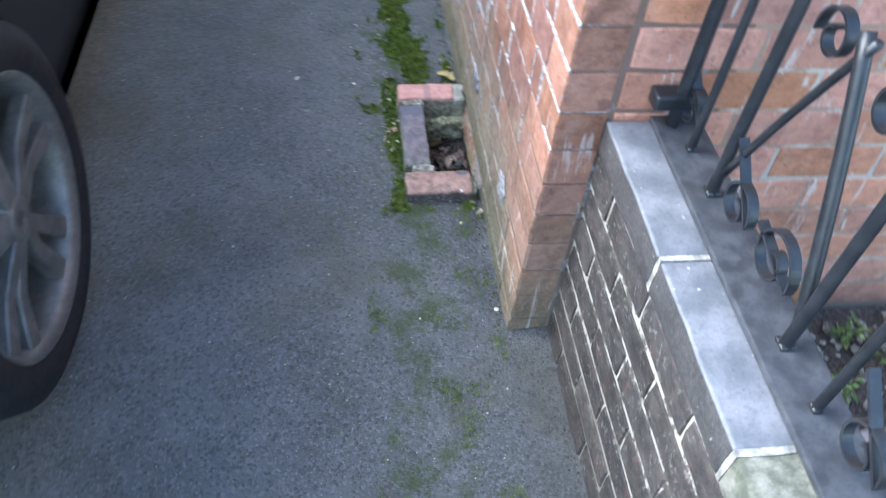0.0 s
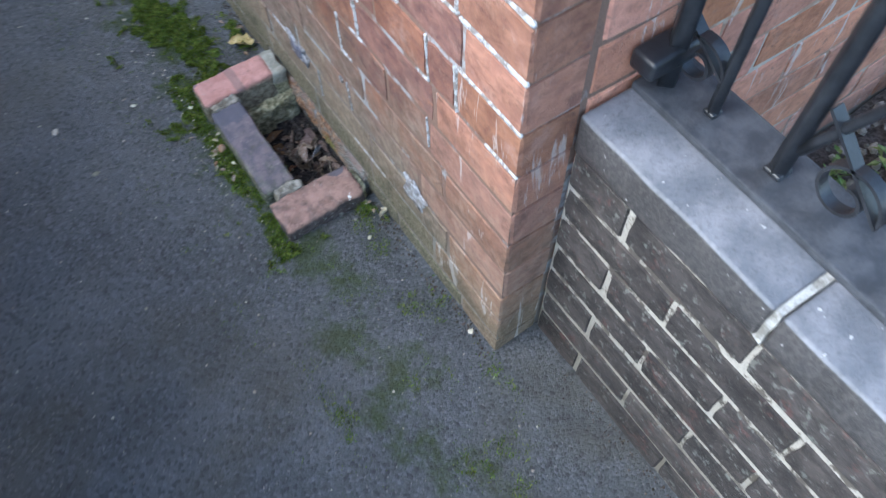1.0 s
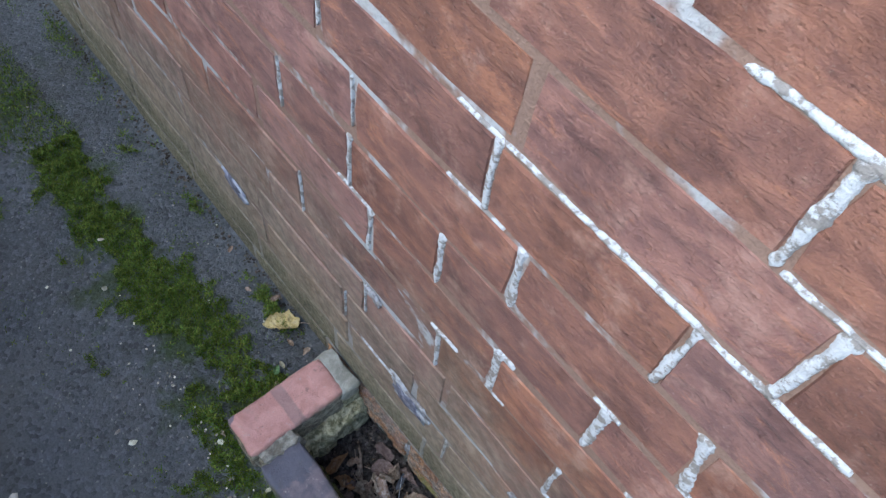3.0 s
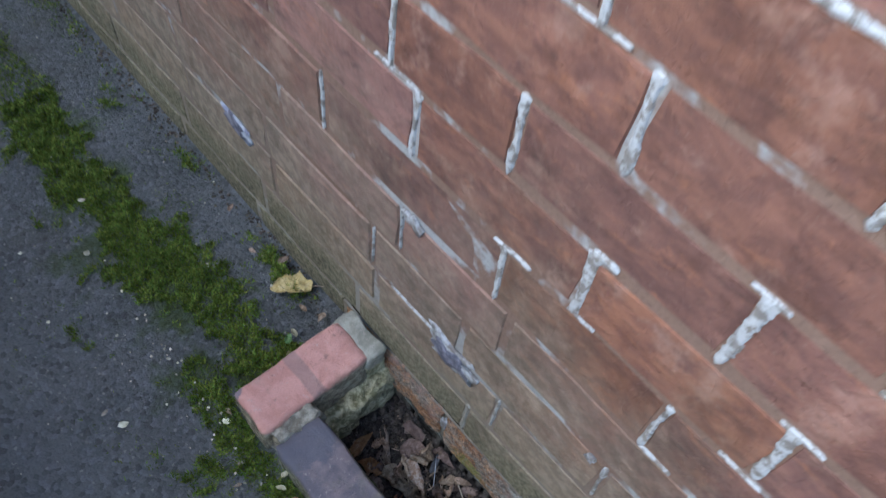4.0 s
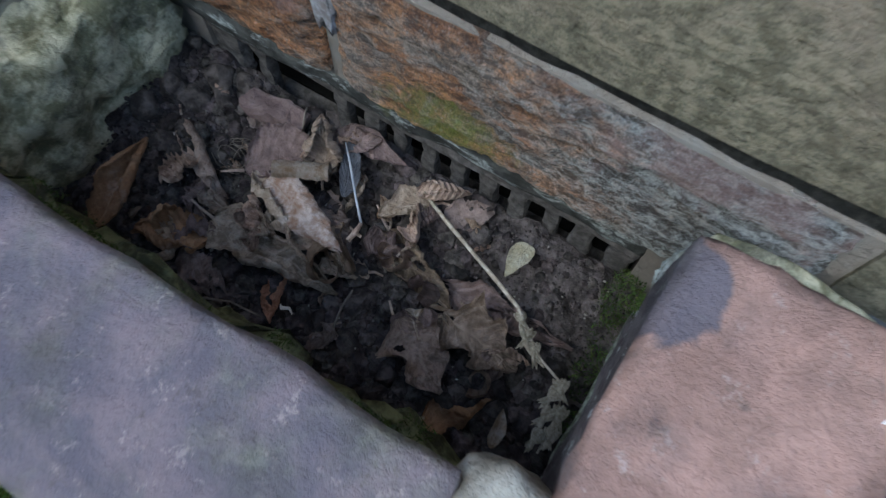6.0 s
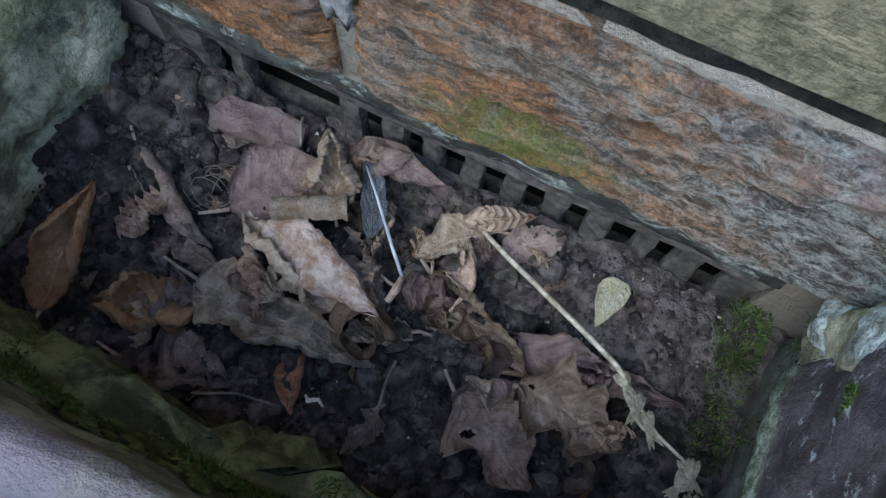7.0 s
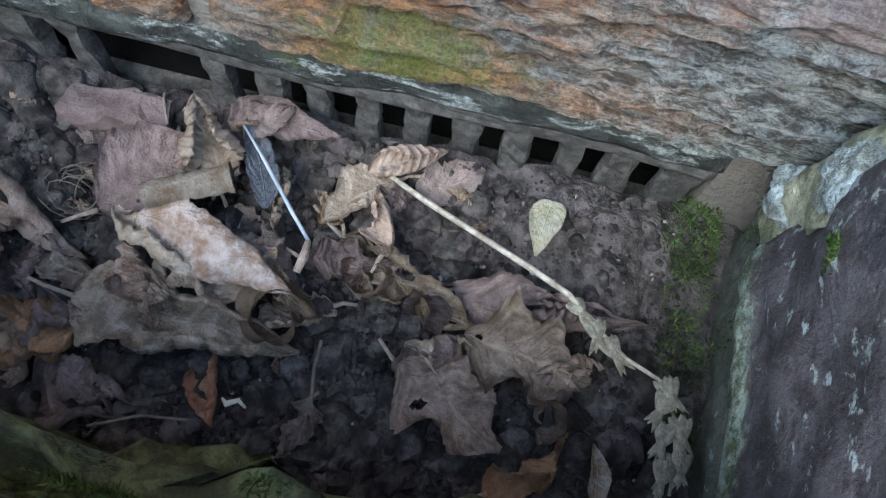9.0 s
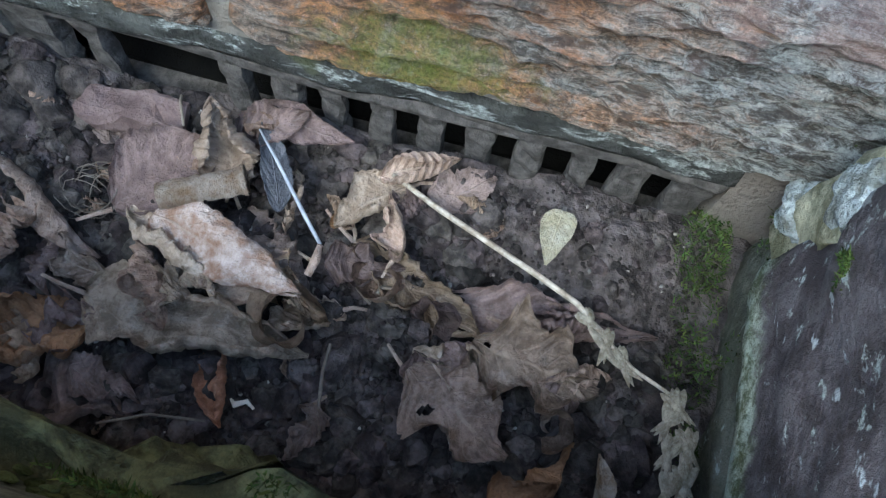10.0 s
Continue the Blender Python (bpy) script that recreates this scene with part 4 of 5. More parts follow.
# bed joints: course below, from, to, width
for sd, (k, y0, y1, w) in enumerate(((10, 0.36, 0.56, 0.0075), (10, 0.56, 0.70, 0.0055), (12, 0.41, 0.53, 0.010), (12, 0.60, 0.72, 0.006), (11, 0.38, 0.46, 0.0045), (8, 0.28, 0.41, 0.006), (8, 0.47, 0.50, 0.005), (6, 0.645, 0.69, 0.006), (6, 0.57, 0.60, 0.004),
                                     (7, 0.575, 0.60, 0.008), (7, 0.395, 0.43, 0.006), (9, 0.0, 0.13, 0.0085), (8, 0.0, 0.135, 0.007), (7, 0.0, 0.07, 0.005), (10, 0.0, 0.12, 0.008), (11, 0.0, 0.11, 0.006), (9, 0.14, 0.19, 0.005),
                                     (7, 0.205, 0.235, 0.004), (5, 0.45, 0.485, 0.005), (6, 0.40, 0.44, 0.004), (3, 0.74, 0.82, 0.003), (2, 0.38, 0.50, 0.005), (9, 0.63, 0.70, 0.004), (7, 0.80, 0.86, 0.003))):
    pointing(y0, bed(k), y1, bed(k), w, 200 + sd * 5.3)

# ---- air brick ----
M_AIR = simple("grey_air_brick", (0.060, 0.055, 0.050), (0.150, 0.138, 0.125), 190, 0.95, 0.002, spec=0.2)
air_brick = empty("air_brick", "old dark grey slotted air brick at soil level", "air brick", at=(0.0, 0.655, -0.09))


def air(name, lo, hi, seed):
    bm = roughen(box(lo, hi, None, 0.0022, 6), 0.0020, 140, seed)
    bmesh.ops.translate(bm, verts=bm.verts[:], vec=(0, -0.655, 0.09))
    return part(name, bm, M_AIR, air_brick)


rg = random.Random(71)
air("top_bar", (0.001, 0.531, -0.0660), (0.018, 0.784, -0.0585), 1)
air("bottom_bar", (0.001, 0.531, -0.128), (0.05, 0.784, -0.112), 2)
SLOT, FIRST = 0.01743, 0.672 - 7 * 0.01743
for i in range(14):
    yc = FIRST + SLOT * (i - 0.5)
    if i in (10, 11):
        continue
    lo = 0.532 if i == 0 else yc - 0.0049
    hi = 0.783 if i == 13 else yc + 0.0049
    wear = rg.uniform(-0.0009, 0.0007)
    air("bar", (0.0015 + rg.uniform(0, 0.0015), lo - wear, -0.116), (0.009, hi + rg.uniform(-0.0008, 0.0008), -0.064), 10 + i)
# added near-black boxes that paint the deep shade behind the slots
M_CAVITY = simple("cavity_shade", (0.003, 0.003, 0.003), (0.006, 0.006, 0.005), 60, 0.95, 0.002, spec=0.1)
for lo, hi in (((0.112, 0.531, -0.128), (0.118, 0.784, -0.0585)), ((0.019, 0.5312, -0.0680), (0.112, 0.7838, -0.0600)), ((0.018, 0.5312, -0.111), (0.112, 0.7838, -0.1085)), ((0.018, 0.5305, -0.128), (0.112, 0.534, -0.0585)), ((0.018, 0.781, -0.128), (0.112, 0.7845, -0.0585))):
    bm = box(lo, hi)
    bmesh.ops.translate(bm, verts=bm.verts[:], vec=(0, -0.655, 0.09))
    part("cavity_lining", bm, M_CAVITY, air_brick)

# ---- soil and litter in the well ----
def floor_z(x, y):
    z = -0.101 + 0.010 * noise.noise(Vector((x * 28, y * 28, 1))) + 0.005 * noise.noise(Vector((x * 75, y * 75, 5)))
    z += 0.012 * math.exp(-((x + 0.012) / 0.02) ** 2 - ((y - 0.565) / 0.04) ** 2)
    z += 0.016 * math.exp(-((y - 0.81) / 0.03) ** 2)
    z += 0.009 * math.exp(-((x + 0.004) / 0.016) ** 2) * (0.8 + 0.5 * noise.noise(Vector((y * 40, 2, 2))))
    return z


def build_soil():
    xs, ys = np.linspace(-0.14, 0.004, 50), np.linspace(0.505, 0.835, 115)
    verts = [(x, y, floor_z(x, y) + 0.0025 * noise.noise(Vector((x * 210, y * 210, 9)))) for x in xs for y in ys]
    n = len(ys)
    faces = [(i * n + j, (i + 1) * n + j, (i + 1) * n + j + 1, i * n + j + 1) for i in range(len(xs) - 1) for j in range(n - 1)]
    me = bpy.data.meshes.new("soil")
    me.from_pydata([tuple(map(float, v)) for v in verts], [], faces)
    me.materials.append(M_SOIL)
    tagged(new("soil", me), "dark crumbly soil on the floor of the well", "soil", kind="stuff")


build_soil()
rg = random.Random(21)
clods = []
for i in range(7600):
    x, y = rg.uniform(-0.132, -0.002), rg.uniform(0.52, 0.81)
    r = min(0.0062, 0.0010 + rg.expovariate(520)) if i < 2300 else rg.uniform(0.0004, 0.0015)
    if y < 0.60 and x > -0.045:
        r *= 0.45
    clods.append((x, y, floor_z(x, y) + (r * 0.3 if i < 2300 else rg.uniform(0.0, 0.0045)), r))
lumps("soil_crumbs", clods, M_CLOD, "loose dark crumbs of soil in the well", "soil", 2, (1, 1, 0.85), 8, 0.26)


def leaf_material(name, a, b, vein, rough=0.8):
    n = Nodes(name)
    uv = n.t.nodes.new("ShaderNodeUVMap").outputs[0]
    p = n.pos()
    u, v = n.axis(uv, 0), n.math("ABSOLUTE", n.math("SUBTRACT", n.axis(uv, 1), 0.5))
    mott = n.noise(p, 150, 5, 0.7)
    c = n.mix(n.step(mott, 0.36, 0.66), a, b)
    c = n.hue(c, n.step(n.rnd(), 0, 1, 0.49, 0.51), 1.0, n.step(n.math("FRACT", n.math("MULTIPLY", n.rnd(), 9.1)), 0, 1, 0.75, 1.2))
    rib = n.math("ABSOLUTE", n.math("SUBTRACT", n.math("FRACT", n.math("SUBTRACT", n.math("MULTIPLY", u, 8.0), n.math("MULTIPLY", v, 5.0))), 0.5))
    faint = n.step(n.noise(p, 70, 3, 0.6), 0.40, 0.62, 0.15, 1.0)
    lines = n.math("MULTIPLY", n.math("MAXIMUM", n.step(v, 0.008, 0.03, 0.6, 0), n.step(rib, 0.015, 0.075, 0.34, 0)), faint)
    c = n.mix(lines, c, vein)
    # rot stains and bleached patches
    c = n.mix(n.step(n.noise(p, 95, 6, 0.75, 0.4), 0.55, 0.68, 0, 0.5), c, n.hue(c, 0.49, 0.9, 0.5))
    c = n.mix(n.step(n.noise(p, 60, 5, 0.7), 0.57, 0.68, 0, 0.4), c, n.hue(c, 0.5, 0.55, 1.4))
    c = n.mix(n.step(n.noise(p, 420, 3, 0.7), 0.55, 0.7, 0, 0.4), c, n.hue(c, 0.5, 1, 0.5))
    return n.done(c, rough, n.bump(n.math("ADD", n.math("MULTIPLY", lines, 0.6), n.math("ADD", mott, n.noise(p, 900, 3, 0.7))), 0.0016, 0.9), spec=0.3)


LEAF = {
    "brown": leaf_material("leaf_brown", (0.21, 0.14, 0.095), (0.48, 0.345, 0.245), (0.50, 0.37, 0.265)),
    "tan": leaf_material("leaf_tan", (0.29, 0.208, 0.15), (0.52, 0.40, 0.31), (0.55, 0.44, 0.34)),
    "olive": leaf_material("leaf_olive", (0.20, 0.143, 0.10), (0.44, 0.33, 0.245), (0.47, 0.36, 0.27)),
    "red": leaf_material("leaf_red_brown", (0.165, 0.118, 0.10), (0.295, 0.218, 0.188), (0.31, 0.24, 0.205)),
    "orange": leaf_material("leaf_orange_brown", (0.27, 0.135, 0.07), (0.44, 0.235, 0.13), (0.45, 0.27, 0.16)),
    "pale": leaf_material("leaf_pale", (0.29, 0.185, 0.115), (0.53, 0.445, 0.375), (0.50, 0.40, 0.31)),
    "yellow": leaf_material("leaf_yellow", (0.47, 0.42, 0.27), (0.58, 0.54, 0.40), (0.60, 0.55, 0.36)),
    "gold": leaf_material("leaf_gold", (0.56, 0.40, 0.17), (0.70, 0.55, 0.30), (0.62, 0.48, 0.25)),
    "green": leaf_material("leaf_green", (0.12, 0.24, 0.08), (0.26, 0.40, 0.18), (0.3, 0.42, 0.22)),
    "slate": leaf_material("vane_slate", (0.075, 0.078, 0.088), (0.15, 0.152, 0.165), (0.17, 0.175, 0.19)),
}


def leaf(a, b, half, kind="brown", curl=0.6, bend=0.5, ripple=0.0012, lobes=0.0, roll=0.0, lift=0.004, crumple=0.003, holes=0.0, label="", stem=True, seed=0, rise=0.0, name="dead_leaf", dz=None, peak=0.85):
    """A dried leaf from its stalk end a to its tip b (x, y on the well's floor), as a thin curved sheet of real thickness."""
    a, b = Vector(a), Vector(b)
    flat = b - a
    length = flat.length
    nu, nv = 52, 28
    thick = 0.00035
    ang = math.atan2(flat.y, flat.x)
    zz = (floor_z(*a) + floor_z(*b)) / 2 if dz is None else dz
    turn = Matrix.Translation((a.x, a.y, zz + lift)) @ Matrix.Rotation(ang, 4, "Z") @ Matrix.Rotation(-rise, 4, "Y") @ Matrix.Rotation(roll, 4, "X")
    tops, lows, gone = [], [], {}
    for i in range(nu + 1):
        u = i / nu
        w = half * max(0.05, math.sin(math.pi * min(1.0, u ** peak * 0.97 + 0.03))) ** 0.8
        w *= 1 + lobes * math.sin(u * 17 + seed) + 0.08 * ((u * 13) % 1.0) * min(1.0, crumple / 0.0025)
        torn = min(1.0, crumple / 0.0025)
        reach = [1 + torn * (0.30 * noise.noise(Vector((u * 5, seed + 3 * k, 4))) + 0.16 * noise.noise(Vector((u * 19, seed + 3 * k, 6))) + 0.07 * (((u * 17 + 0.3 * k) % 1.0) - 0.5)) for k in (0, 1)]
        top, low = [], []
        for j in range(nv + 1):
            v = 2 * j / nv - 1
            c = 1.45 * curl * (1 + 0.5 * noise.noise(Vector((u * 2.2, seed, 1)))) * (0.6 + 0.8 * u)
            c = c if abs(c) > 0.05 else 0.05
            c *= 0.45 + 0.9 * abs(v) ** 1.5
            c += 0.9 * noise.noise(Vector((u * 3, v, seed + 8)))
            c = c if abs(c) > 0.05 else 0.05
            ws = w * reach[v > 0]
            y, z = math.sin(c * v) * ws / c, (1 - math.cos(c * v)) * ws / c
            x = u * length
            z += bend * length * 0.5 * (u - u * u) + 1.0 * ripple * (1.0 - 2.2 * abs(math.sin((u * 8.0 - abs(v) * 2.2) * math.pi + 0.8 * noise.noise(Vector((u * 4, v * 2, seed)))))) * min(1.0, 0.25 + abs(v))
            z += 0.10 * ws * abs(v)
            q = Vector((x * 75, y * 75, seed * 3.1))
            z += 2.0 * crumple * (0.55 - 2.2 * abs(noise.noise(q * 0.75))) + crumple * 0.45 * noise.noise(q * 2.6)
            y += crumple * 1.2 * noise.noise(q + Vector((7, 1, 3)))
            x += crumple * 0.9 * noise.noise(q + Vector((2, 9, 5)))
            top.append(turn @ Vector((x, y, z)))
            low.append(turn @ Vector((x, y, z - thick)))
            gone[i, j] = noise.noise(Vector((u * 5, v * 2.5, seed + 20))) > 0.62 - holes
        tops.append(top)
        lows.append(low)
    verts = [v for r in tops for v in r] + [v for r in lows for v in r]
    m = (nu + 1) * (nv + 1)
    faces, count = [], {}
    for i in range(nu):
        for j in range(nv):
            if holes and gone[i, j] and gone[i + 1, j + 1] and 2 < i < nu - 2:
                continue
            k = i * (nv + 1) + j
            q = (k, k + nv + 1, k + nv + 2, k + 1)
            faces.append(q)
            faces.append(tuple(t + m for t in q[::-1]))
            for e in zip(q, q[1:] + q[:1]):
                count[e] = 1
    for (s, t) in list(count):
        if (t, s) not in count:
            faces.append((t, s, s + m, t + m))
    me = bpy.data.meshes.new(name)
    me.from_pydata([v[:] for v in verts], [], faces)
    uv = me.uv_layers.new(name="UVMap")
    for lp in me.loops:
        k = lp.vertex_index % m
        uv.data[lp.index].uv = (k // (nv + 1) / nu, k % (nv + 1) / nv)
    me.materials.append(LEAF[kind])
    me.polygons.foreach_set("use_smooth", [True] * len(me.polygons))
    ob = tagged(new(name, me), label or "curled dry brown leaf lying on the soil", "leaf", "leaf litter in the well")
    if stem:
        p0 = turn @ Vector((0, 0, 0))
        p1 = turn @ Vector((-length * 0.12, 0.001, 0.001))
        p2 = turn @ Vector((-length * 0.26, 0.003, 0.0))
        part("stalk", tube([p0, p1, p2], [0.0009, 0.0007, 0.0006], None, 6), LEAF["tan"], ob)
    return ob


leaf((-0.080, 0.722), (-0.079, 0.647), 0.018, "olive", 0.9, 0.25, 0.0009, 0.04, 0.15, 0.012, 0.0024, label="large crumpled olive-brown leaf lying on the soil", seed=1)
leaf((-0.053, 0.705), (-0.066, 0.652), 0.0125, "pale", -0.55, 0.25, 0.0004, 0.0, 0.35, 0.024, 0.0012, label="pale folded leaf underside on the leaf heap", seed=2, stem=False, peak=0.7)
leaf((-0.053, 0.716), (-0.072, 0.676), 0.010, "tan", 1.3, 0.2, 0.0010, 0.1, -0.5, 0.018, 0.0018, label="crinkled tan leaf edge on the leaf heap", seed=3, stem=False)
leaf((-0.040, 0.683), (-0.062, 0.652), 0.012, "red", 1.5, 0.25, 0.001, 0.0, -0.4, 0.008, 0.003, label="dark red-brown rolled leaf on the soil", seed=5)
leaf((-0.016, 0.630), (-0.037, 0.651), 0.0095, "tan", 0.7, 0.4, 0.0005, 0.05, 0.2, 0.012, 0.0013, label="small tan leaf with a hooked stalk", seed=6)
leaf((-0.038, 0.644), (-0.060, 0.592), 0.0115, "brown", 0.9, 0.25, 0.0014, 0.2, 0.2, 0.010, 0.0035, 0.12, label="torn brown leaf full of holes", seed=7)
leaf((-0.018, 0.640), (-0.004, 0.616), 0.0105, "tan", 1.5, 0.5, 0.0022, 0.0, 0.3, 0.014, 0.0008, label="ribbed tan leaf fragment beside the air brick", seed=8, stem=False)
leaf((-0.077, 0.614), (-0.095, 0.577), 0.0145, "olive", 0.5, 0.25, 0.0012, 0.2, -0.1, 0.010, 0.003, 0.03, label="broad lobed olive-brown leaf lying on the soil", seed=9)
leaf((-0.062, 0.596), (-0.068, 0.553), 0.015, "olive", 0.6, 0.3, 0.0016, 0.3, 0.15, 0.014, 0.0035, 0.06, label="ragged lobed tan leaf on the soil", seed=10, stem=False)
leaf((-0.070, 0.575), (-0.062, 0.548), 0.010, "olive", 1.4, 0.3, 0.001, 0.15, 0.3, 0.010, 0.004, label="curled olive leaf tip on the soil", seed=11, stem=False)
leaf((-0.050, 0.610), (-0.043, 0.535), 0.0125, "red", 0.9, 0.15, 0.0022, 0.0, 0.1, 0.004, 0.002, label="ribbed red-brown leaf flat on the soil", seed=12, stem=False)
leaf((-0.030, 0.690), (-0.004, 0.702), 0.0145, "tan", 1.1, 0.35, 0.0016, 0.15, 0.2, 0.012, 0.0035, label="crinkled tan leaf standing on the heap", seed=13, rise=0.75)
leaf((-0.012, 0.690), (-0.006, 0.676), 0.006, "brown", 1.2, 0.3, 0.001, 0.1, 0.2, 0.014, 0.003, label="brown leaf scrap against the air brick", seed=14, rise=0.6, stem=False)
leaf((-0.050, 0.726), (-0.016, 0.697), 0.0185, "red", 0.6, 0.55, 0.0008, 0.0, 0.1, 0.008, 0.0014, label="domed red-brown leaf on the leaf heap", seed=15)
leaf((-0.006, 0.690), (-0.008, 0.652), 0.0085, "red", 0.8, 0.35, 0.0005, 0.0, 0.4, 0.016, 0.0012, label="narrow dark leaf against the air brick", seed=16, stem=False)
leaf((-0.016, 0.693), (-0.004, 0.666), 0.0095, "red", 0.5, 0.3, 0.0012, 0.05, 0.5, 0.014, 0.0015, label="dark folded leaf leaning on the air brick", seed=30, rise=0.35, stem=False)
leaf((-0.043, 0.772), (-0.067, 0.726), 0.0125, "tan", 1.5, 0.25, 0.0007, 0.0, 0.4, 0.006, 0.0010, label="long rolled tan leaf on the soil", seed=17)
leaf((-0.090, 0.716), (-0.108, 0.752), 0.017, "orange", 1.1, 0.5, 0.0012, 0.1, 0.1, 0.009, 0.0030, label="crumpled rusty-brown leaf on the dark soil", seed=18)
leaf((-0.118, 0.735), (-0.112, 0.690), 0.013, "red", 1.1, 0.3, 0.0012, 0.2, -0.2, 0.004, 0.005, 0.05, label="crumpled red-brown leaf on the dark soil", seed=19)
leaf((-0.084, 0.678), (-0.109, 0.666), 0.0085, "orange", 1.2, 0.3, 0.0006, 0.05, 0.2, 0.008, 0.0016, label="small orange-brown curled leaf on the soil", seed=20)
leaf((-0.116, 0.764), (-0.066, 0.768), 0.0135, "orange", 1.0, 0.2, 0.0006, 0.0, 0.2, 0.013, 0.0016, label="orange-brown leaf leaning in the well corner", seed=21, rise=0.25)
leaf((-0.014, 0.578), (-0.034, 0.580), 0.0060, "yellow", 0.15, 0.15, 0.0002, 0.0, 0.1, 0.006, 0.0004, label="small pale yellow leaf on bare soil", seed=22, dz=-0.083, stem=False, peak=0.55)
leaf((-0.104, 0.545), (-0.086, 0.549), 0.0042, "pale", 0.6, 0.2, 0.0002, 0.0, 0.2, 0.012, 0.0006, label="small pale pointed leaf on the soil", seed=23, stem=False)
leaf((-0.108, 0.578), (-0.086, 0.556), 0.009, "orange", 1.2, 0.3, 0.001, 0.3, 0.2, 0.006, 0.004, 0.1, label="torn rust-brown leaf on the soil", seed=24)
leaf((-0.019, 0.622), (-0.004, 0.603), 0.0072, "red", 0.3, 0.2, 0.0003, 0.0, 0.1, 0.006, 0.0022, label="flat grey-brown leaf scrap on the soil", seed=25, stem=False)
leaf((-0.064, 0.744), (-0.084, 0.736), 0.008, "red", 1.2, 0.3, 0.0006, 0.1, 0.3, 0.008, 0.002, label="small dark red leaf on the soil", seed=26)
leaf((-0.035, 0.654), (-0.026, 0.645), 0.005, "orange", 1.4, 0.3, 0.001, 0.0, 0.3, 0.008, 0.002, label="small curled rust-brown leaf", seed=27, stem=False)
rg = random.Random(31)
for i in range(26):
    x, y = rg.uniform(-0.125, -0.012), rg.uniform(0.55, 0.80)
    an, ln = rg.uniform(0, 6.28), rg.uniform(0.007, 0.016)
    leaf((x, y), (min(-0.008, max(-0.127, x + ln * math.cos(an))), y + ln * math.sin(an)), ln * rg.uniform(0.25, 0.45), rg.choice(("brown", "red", "brown", "olive")), rg.uniform(0.5, 2.0), 0.3, 0.0006, 0.2, rg.uniform(-0.4, 0.4), 0.003, 0.002, 0.05, "small dry leaf scrap on the soil", False, 40 + i)

rg = random.Random(32)
for i, (x, y, an, ln) in enumerate(((-0.062, 0.640, 2.2, 0.028), (-0.052, 0.668, 4.0, 0.026), (-0.085, 0.690, 0.6, 0.030), (-0.030, 0.715, 5.0, 0.024), (-0.072, 0.722, 1.2, 0.026), (-0.022, 0.668, 3.3, 0.020), (-0.045, 0.628, 0.2, 0.022), (-0.080, 0.615, 5.4, 0.026), (-0.066, 0.590, 1.8, 0.024), (-0.095, 0.640, 3.0, 0.018), (-0.058, 0.745, 2.7, 0.024), (-0.105, 0.716, 4.6, 0.024), (-0.034, 0.645, 1.0, 0.016), (-0.020, 0.622, 2.4, 0.016), (-0.066, 0.664, 1.3, 0.032), (-0.050, 0.652, 4.9, 0.028), (-0.098, 0.735, 5.2, 0.030), (-0.112, 0.728, 0.4, 0.026), (-0.052, 0.585, 5.0, 0.030), (-0.076, 0.560, 0.9, 0.024), (-0.058, 0.690, 2.9, 0.026))):
    leaf((x, y), (max(-0.126, min(-0.008, x + ln * math.cos(an))), y + ln * math.sin(an)), ln * rg.uniform(0.28, 0.42), rg.choice(("brown", "tan", "red", "brown", "olive")), rg.uniform(0.7, 1.8), 0.35, 0.0012, 0.2, rg.uniform(-0.6, 0.6), rg.uniform(0.006, 0.014), 0.004, 0.05, "curled dry leaf on the heap of litter", i % 3 == 0, 90 + i)

# golden leaf and scraps on the drive
leaf((-0.012, 0.985), (-0.065, 1.02), 0.020, "gold", 0.5, 0.3, 0.0008, 0.0, 0.1, 0.006, 0.003, label="fallen golden leaf by the wall foot", seed=61, dz=0.0)
for i, (x, y, k, ln) in enumerate(((-0.03, 1.05, "brown", 0.020), (-0.045, 0.955, "brown", 0.016), (-0.025, 0.935, "tan", 0.018), (-0.05, 1.10, "tan", 0.014), (-0.035, 1.18, "brown", 0.016), (-0.235, 0.73, "pale", 0.016), (-0.245, 0.71, "orange", 0.014), (-0.25, 0.685, "pale", 0.013), (-0.24, 0.64, "pale", 0.018), (-0.26, 0.80, "pale", 0.011), (-0.028, 0.405, "pale", 0.012), (-0.03, 0.425, "pale", 0.010), (-0.08, 0.93, "yellow", 0.016), (-0.10, 0.915, "pale", 0.012), (-0.22, 0.90, "pale", 0.012))):
    leaf((x, y), (x + ln * math.cos(i * 1.7), y + ln * math.sin(i * 1.7)), ln * 0.3, k, 0.6, 0.3, 0.0003, 0.0, 0.1, 0.006, 0.001, 0, "pale dry leaf scrap on the mossy drive", False, 70 + i, dz=0.0)


# small things round the edging: a bird dropping, a bleached scrap, a green leaf bit, a pebble and petals
bm = bmesh.new()
for dx, dy, r in ((0, 0, 0.0034), (0.0045, 0.009, 0.0016), (-0.004, -0.007, 0.0012)):
    made = bmesh.ops.create_icosphere(bm, subdivisions=2, radius=r)
    for v in made["verts"]:
        v.co = Vector((v.co.x * 1.1, v.co.y * 1.3, v.co.z * 0.2)) * (1 + 0.45 * noise.noise(v.co * 300)) + Vector((-0.06 + dx, 0.441 + dy, 0.0365))
tagged(part("bird_dropping", bm, simple("white_splash", (0.68, 0.68, 0.66), (0.82, 0.82, 0.80), 200, 0.35, 0.0005), smooth=True), "small glossy white splash on the pink brick", "splash")
leaf((-0.004, 0.39), (-0.026, 0.376), 0.009, "yellow", 1.2, 0.4, 0.001, 0.2, 0.2, 0.006, 0.004, 0.05, "bleached crumpled leaf scrap at the wall foot", False, 131, dz=0.0)
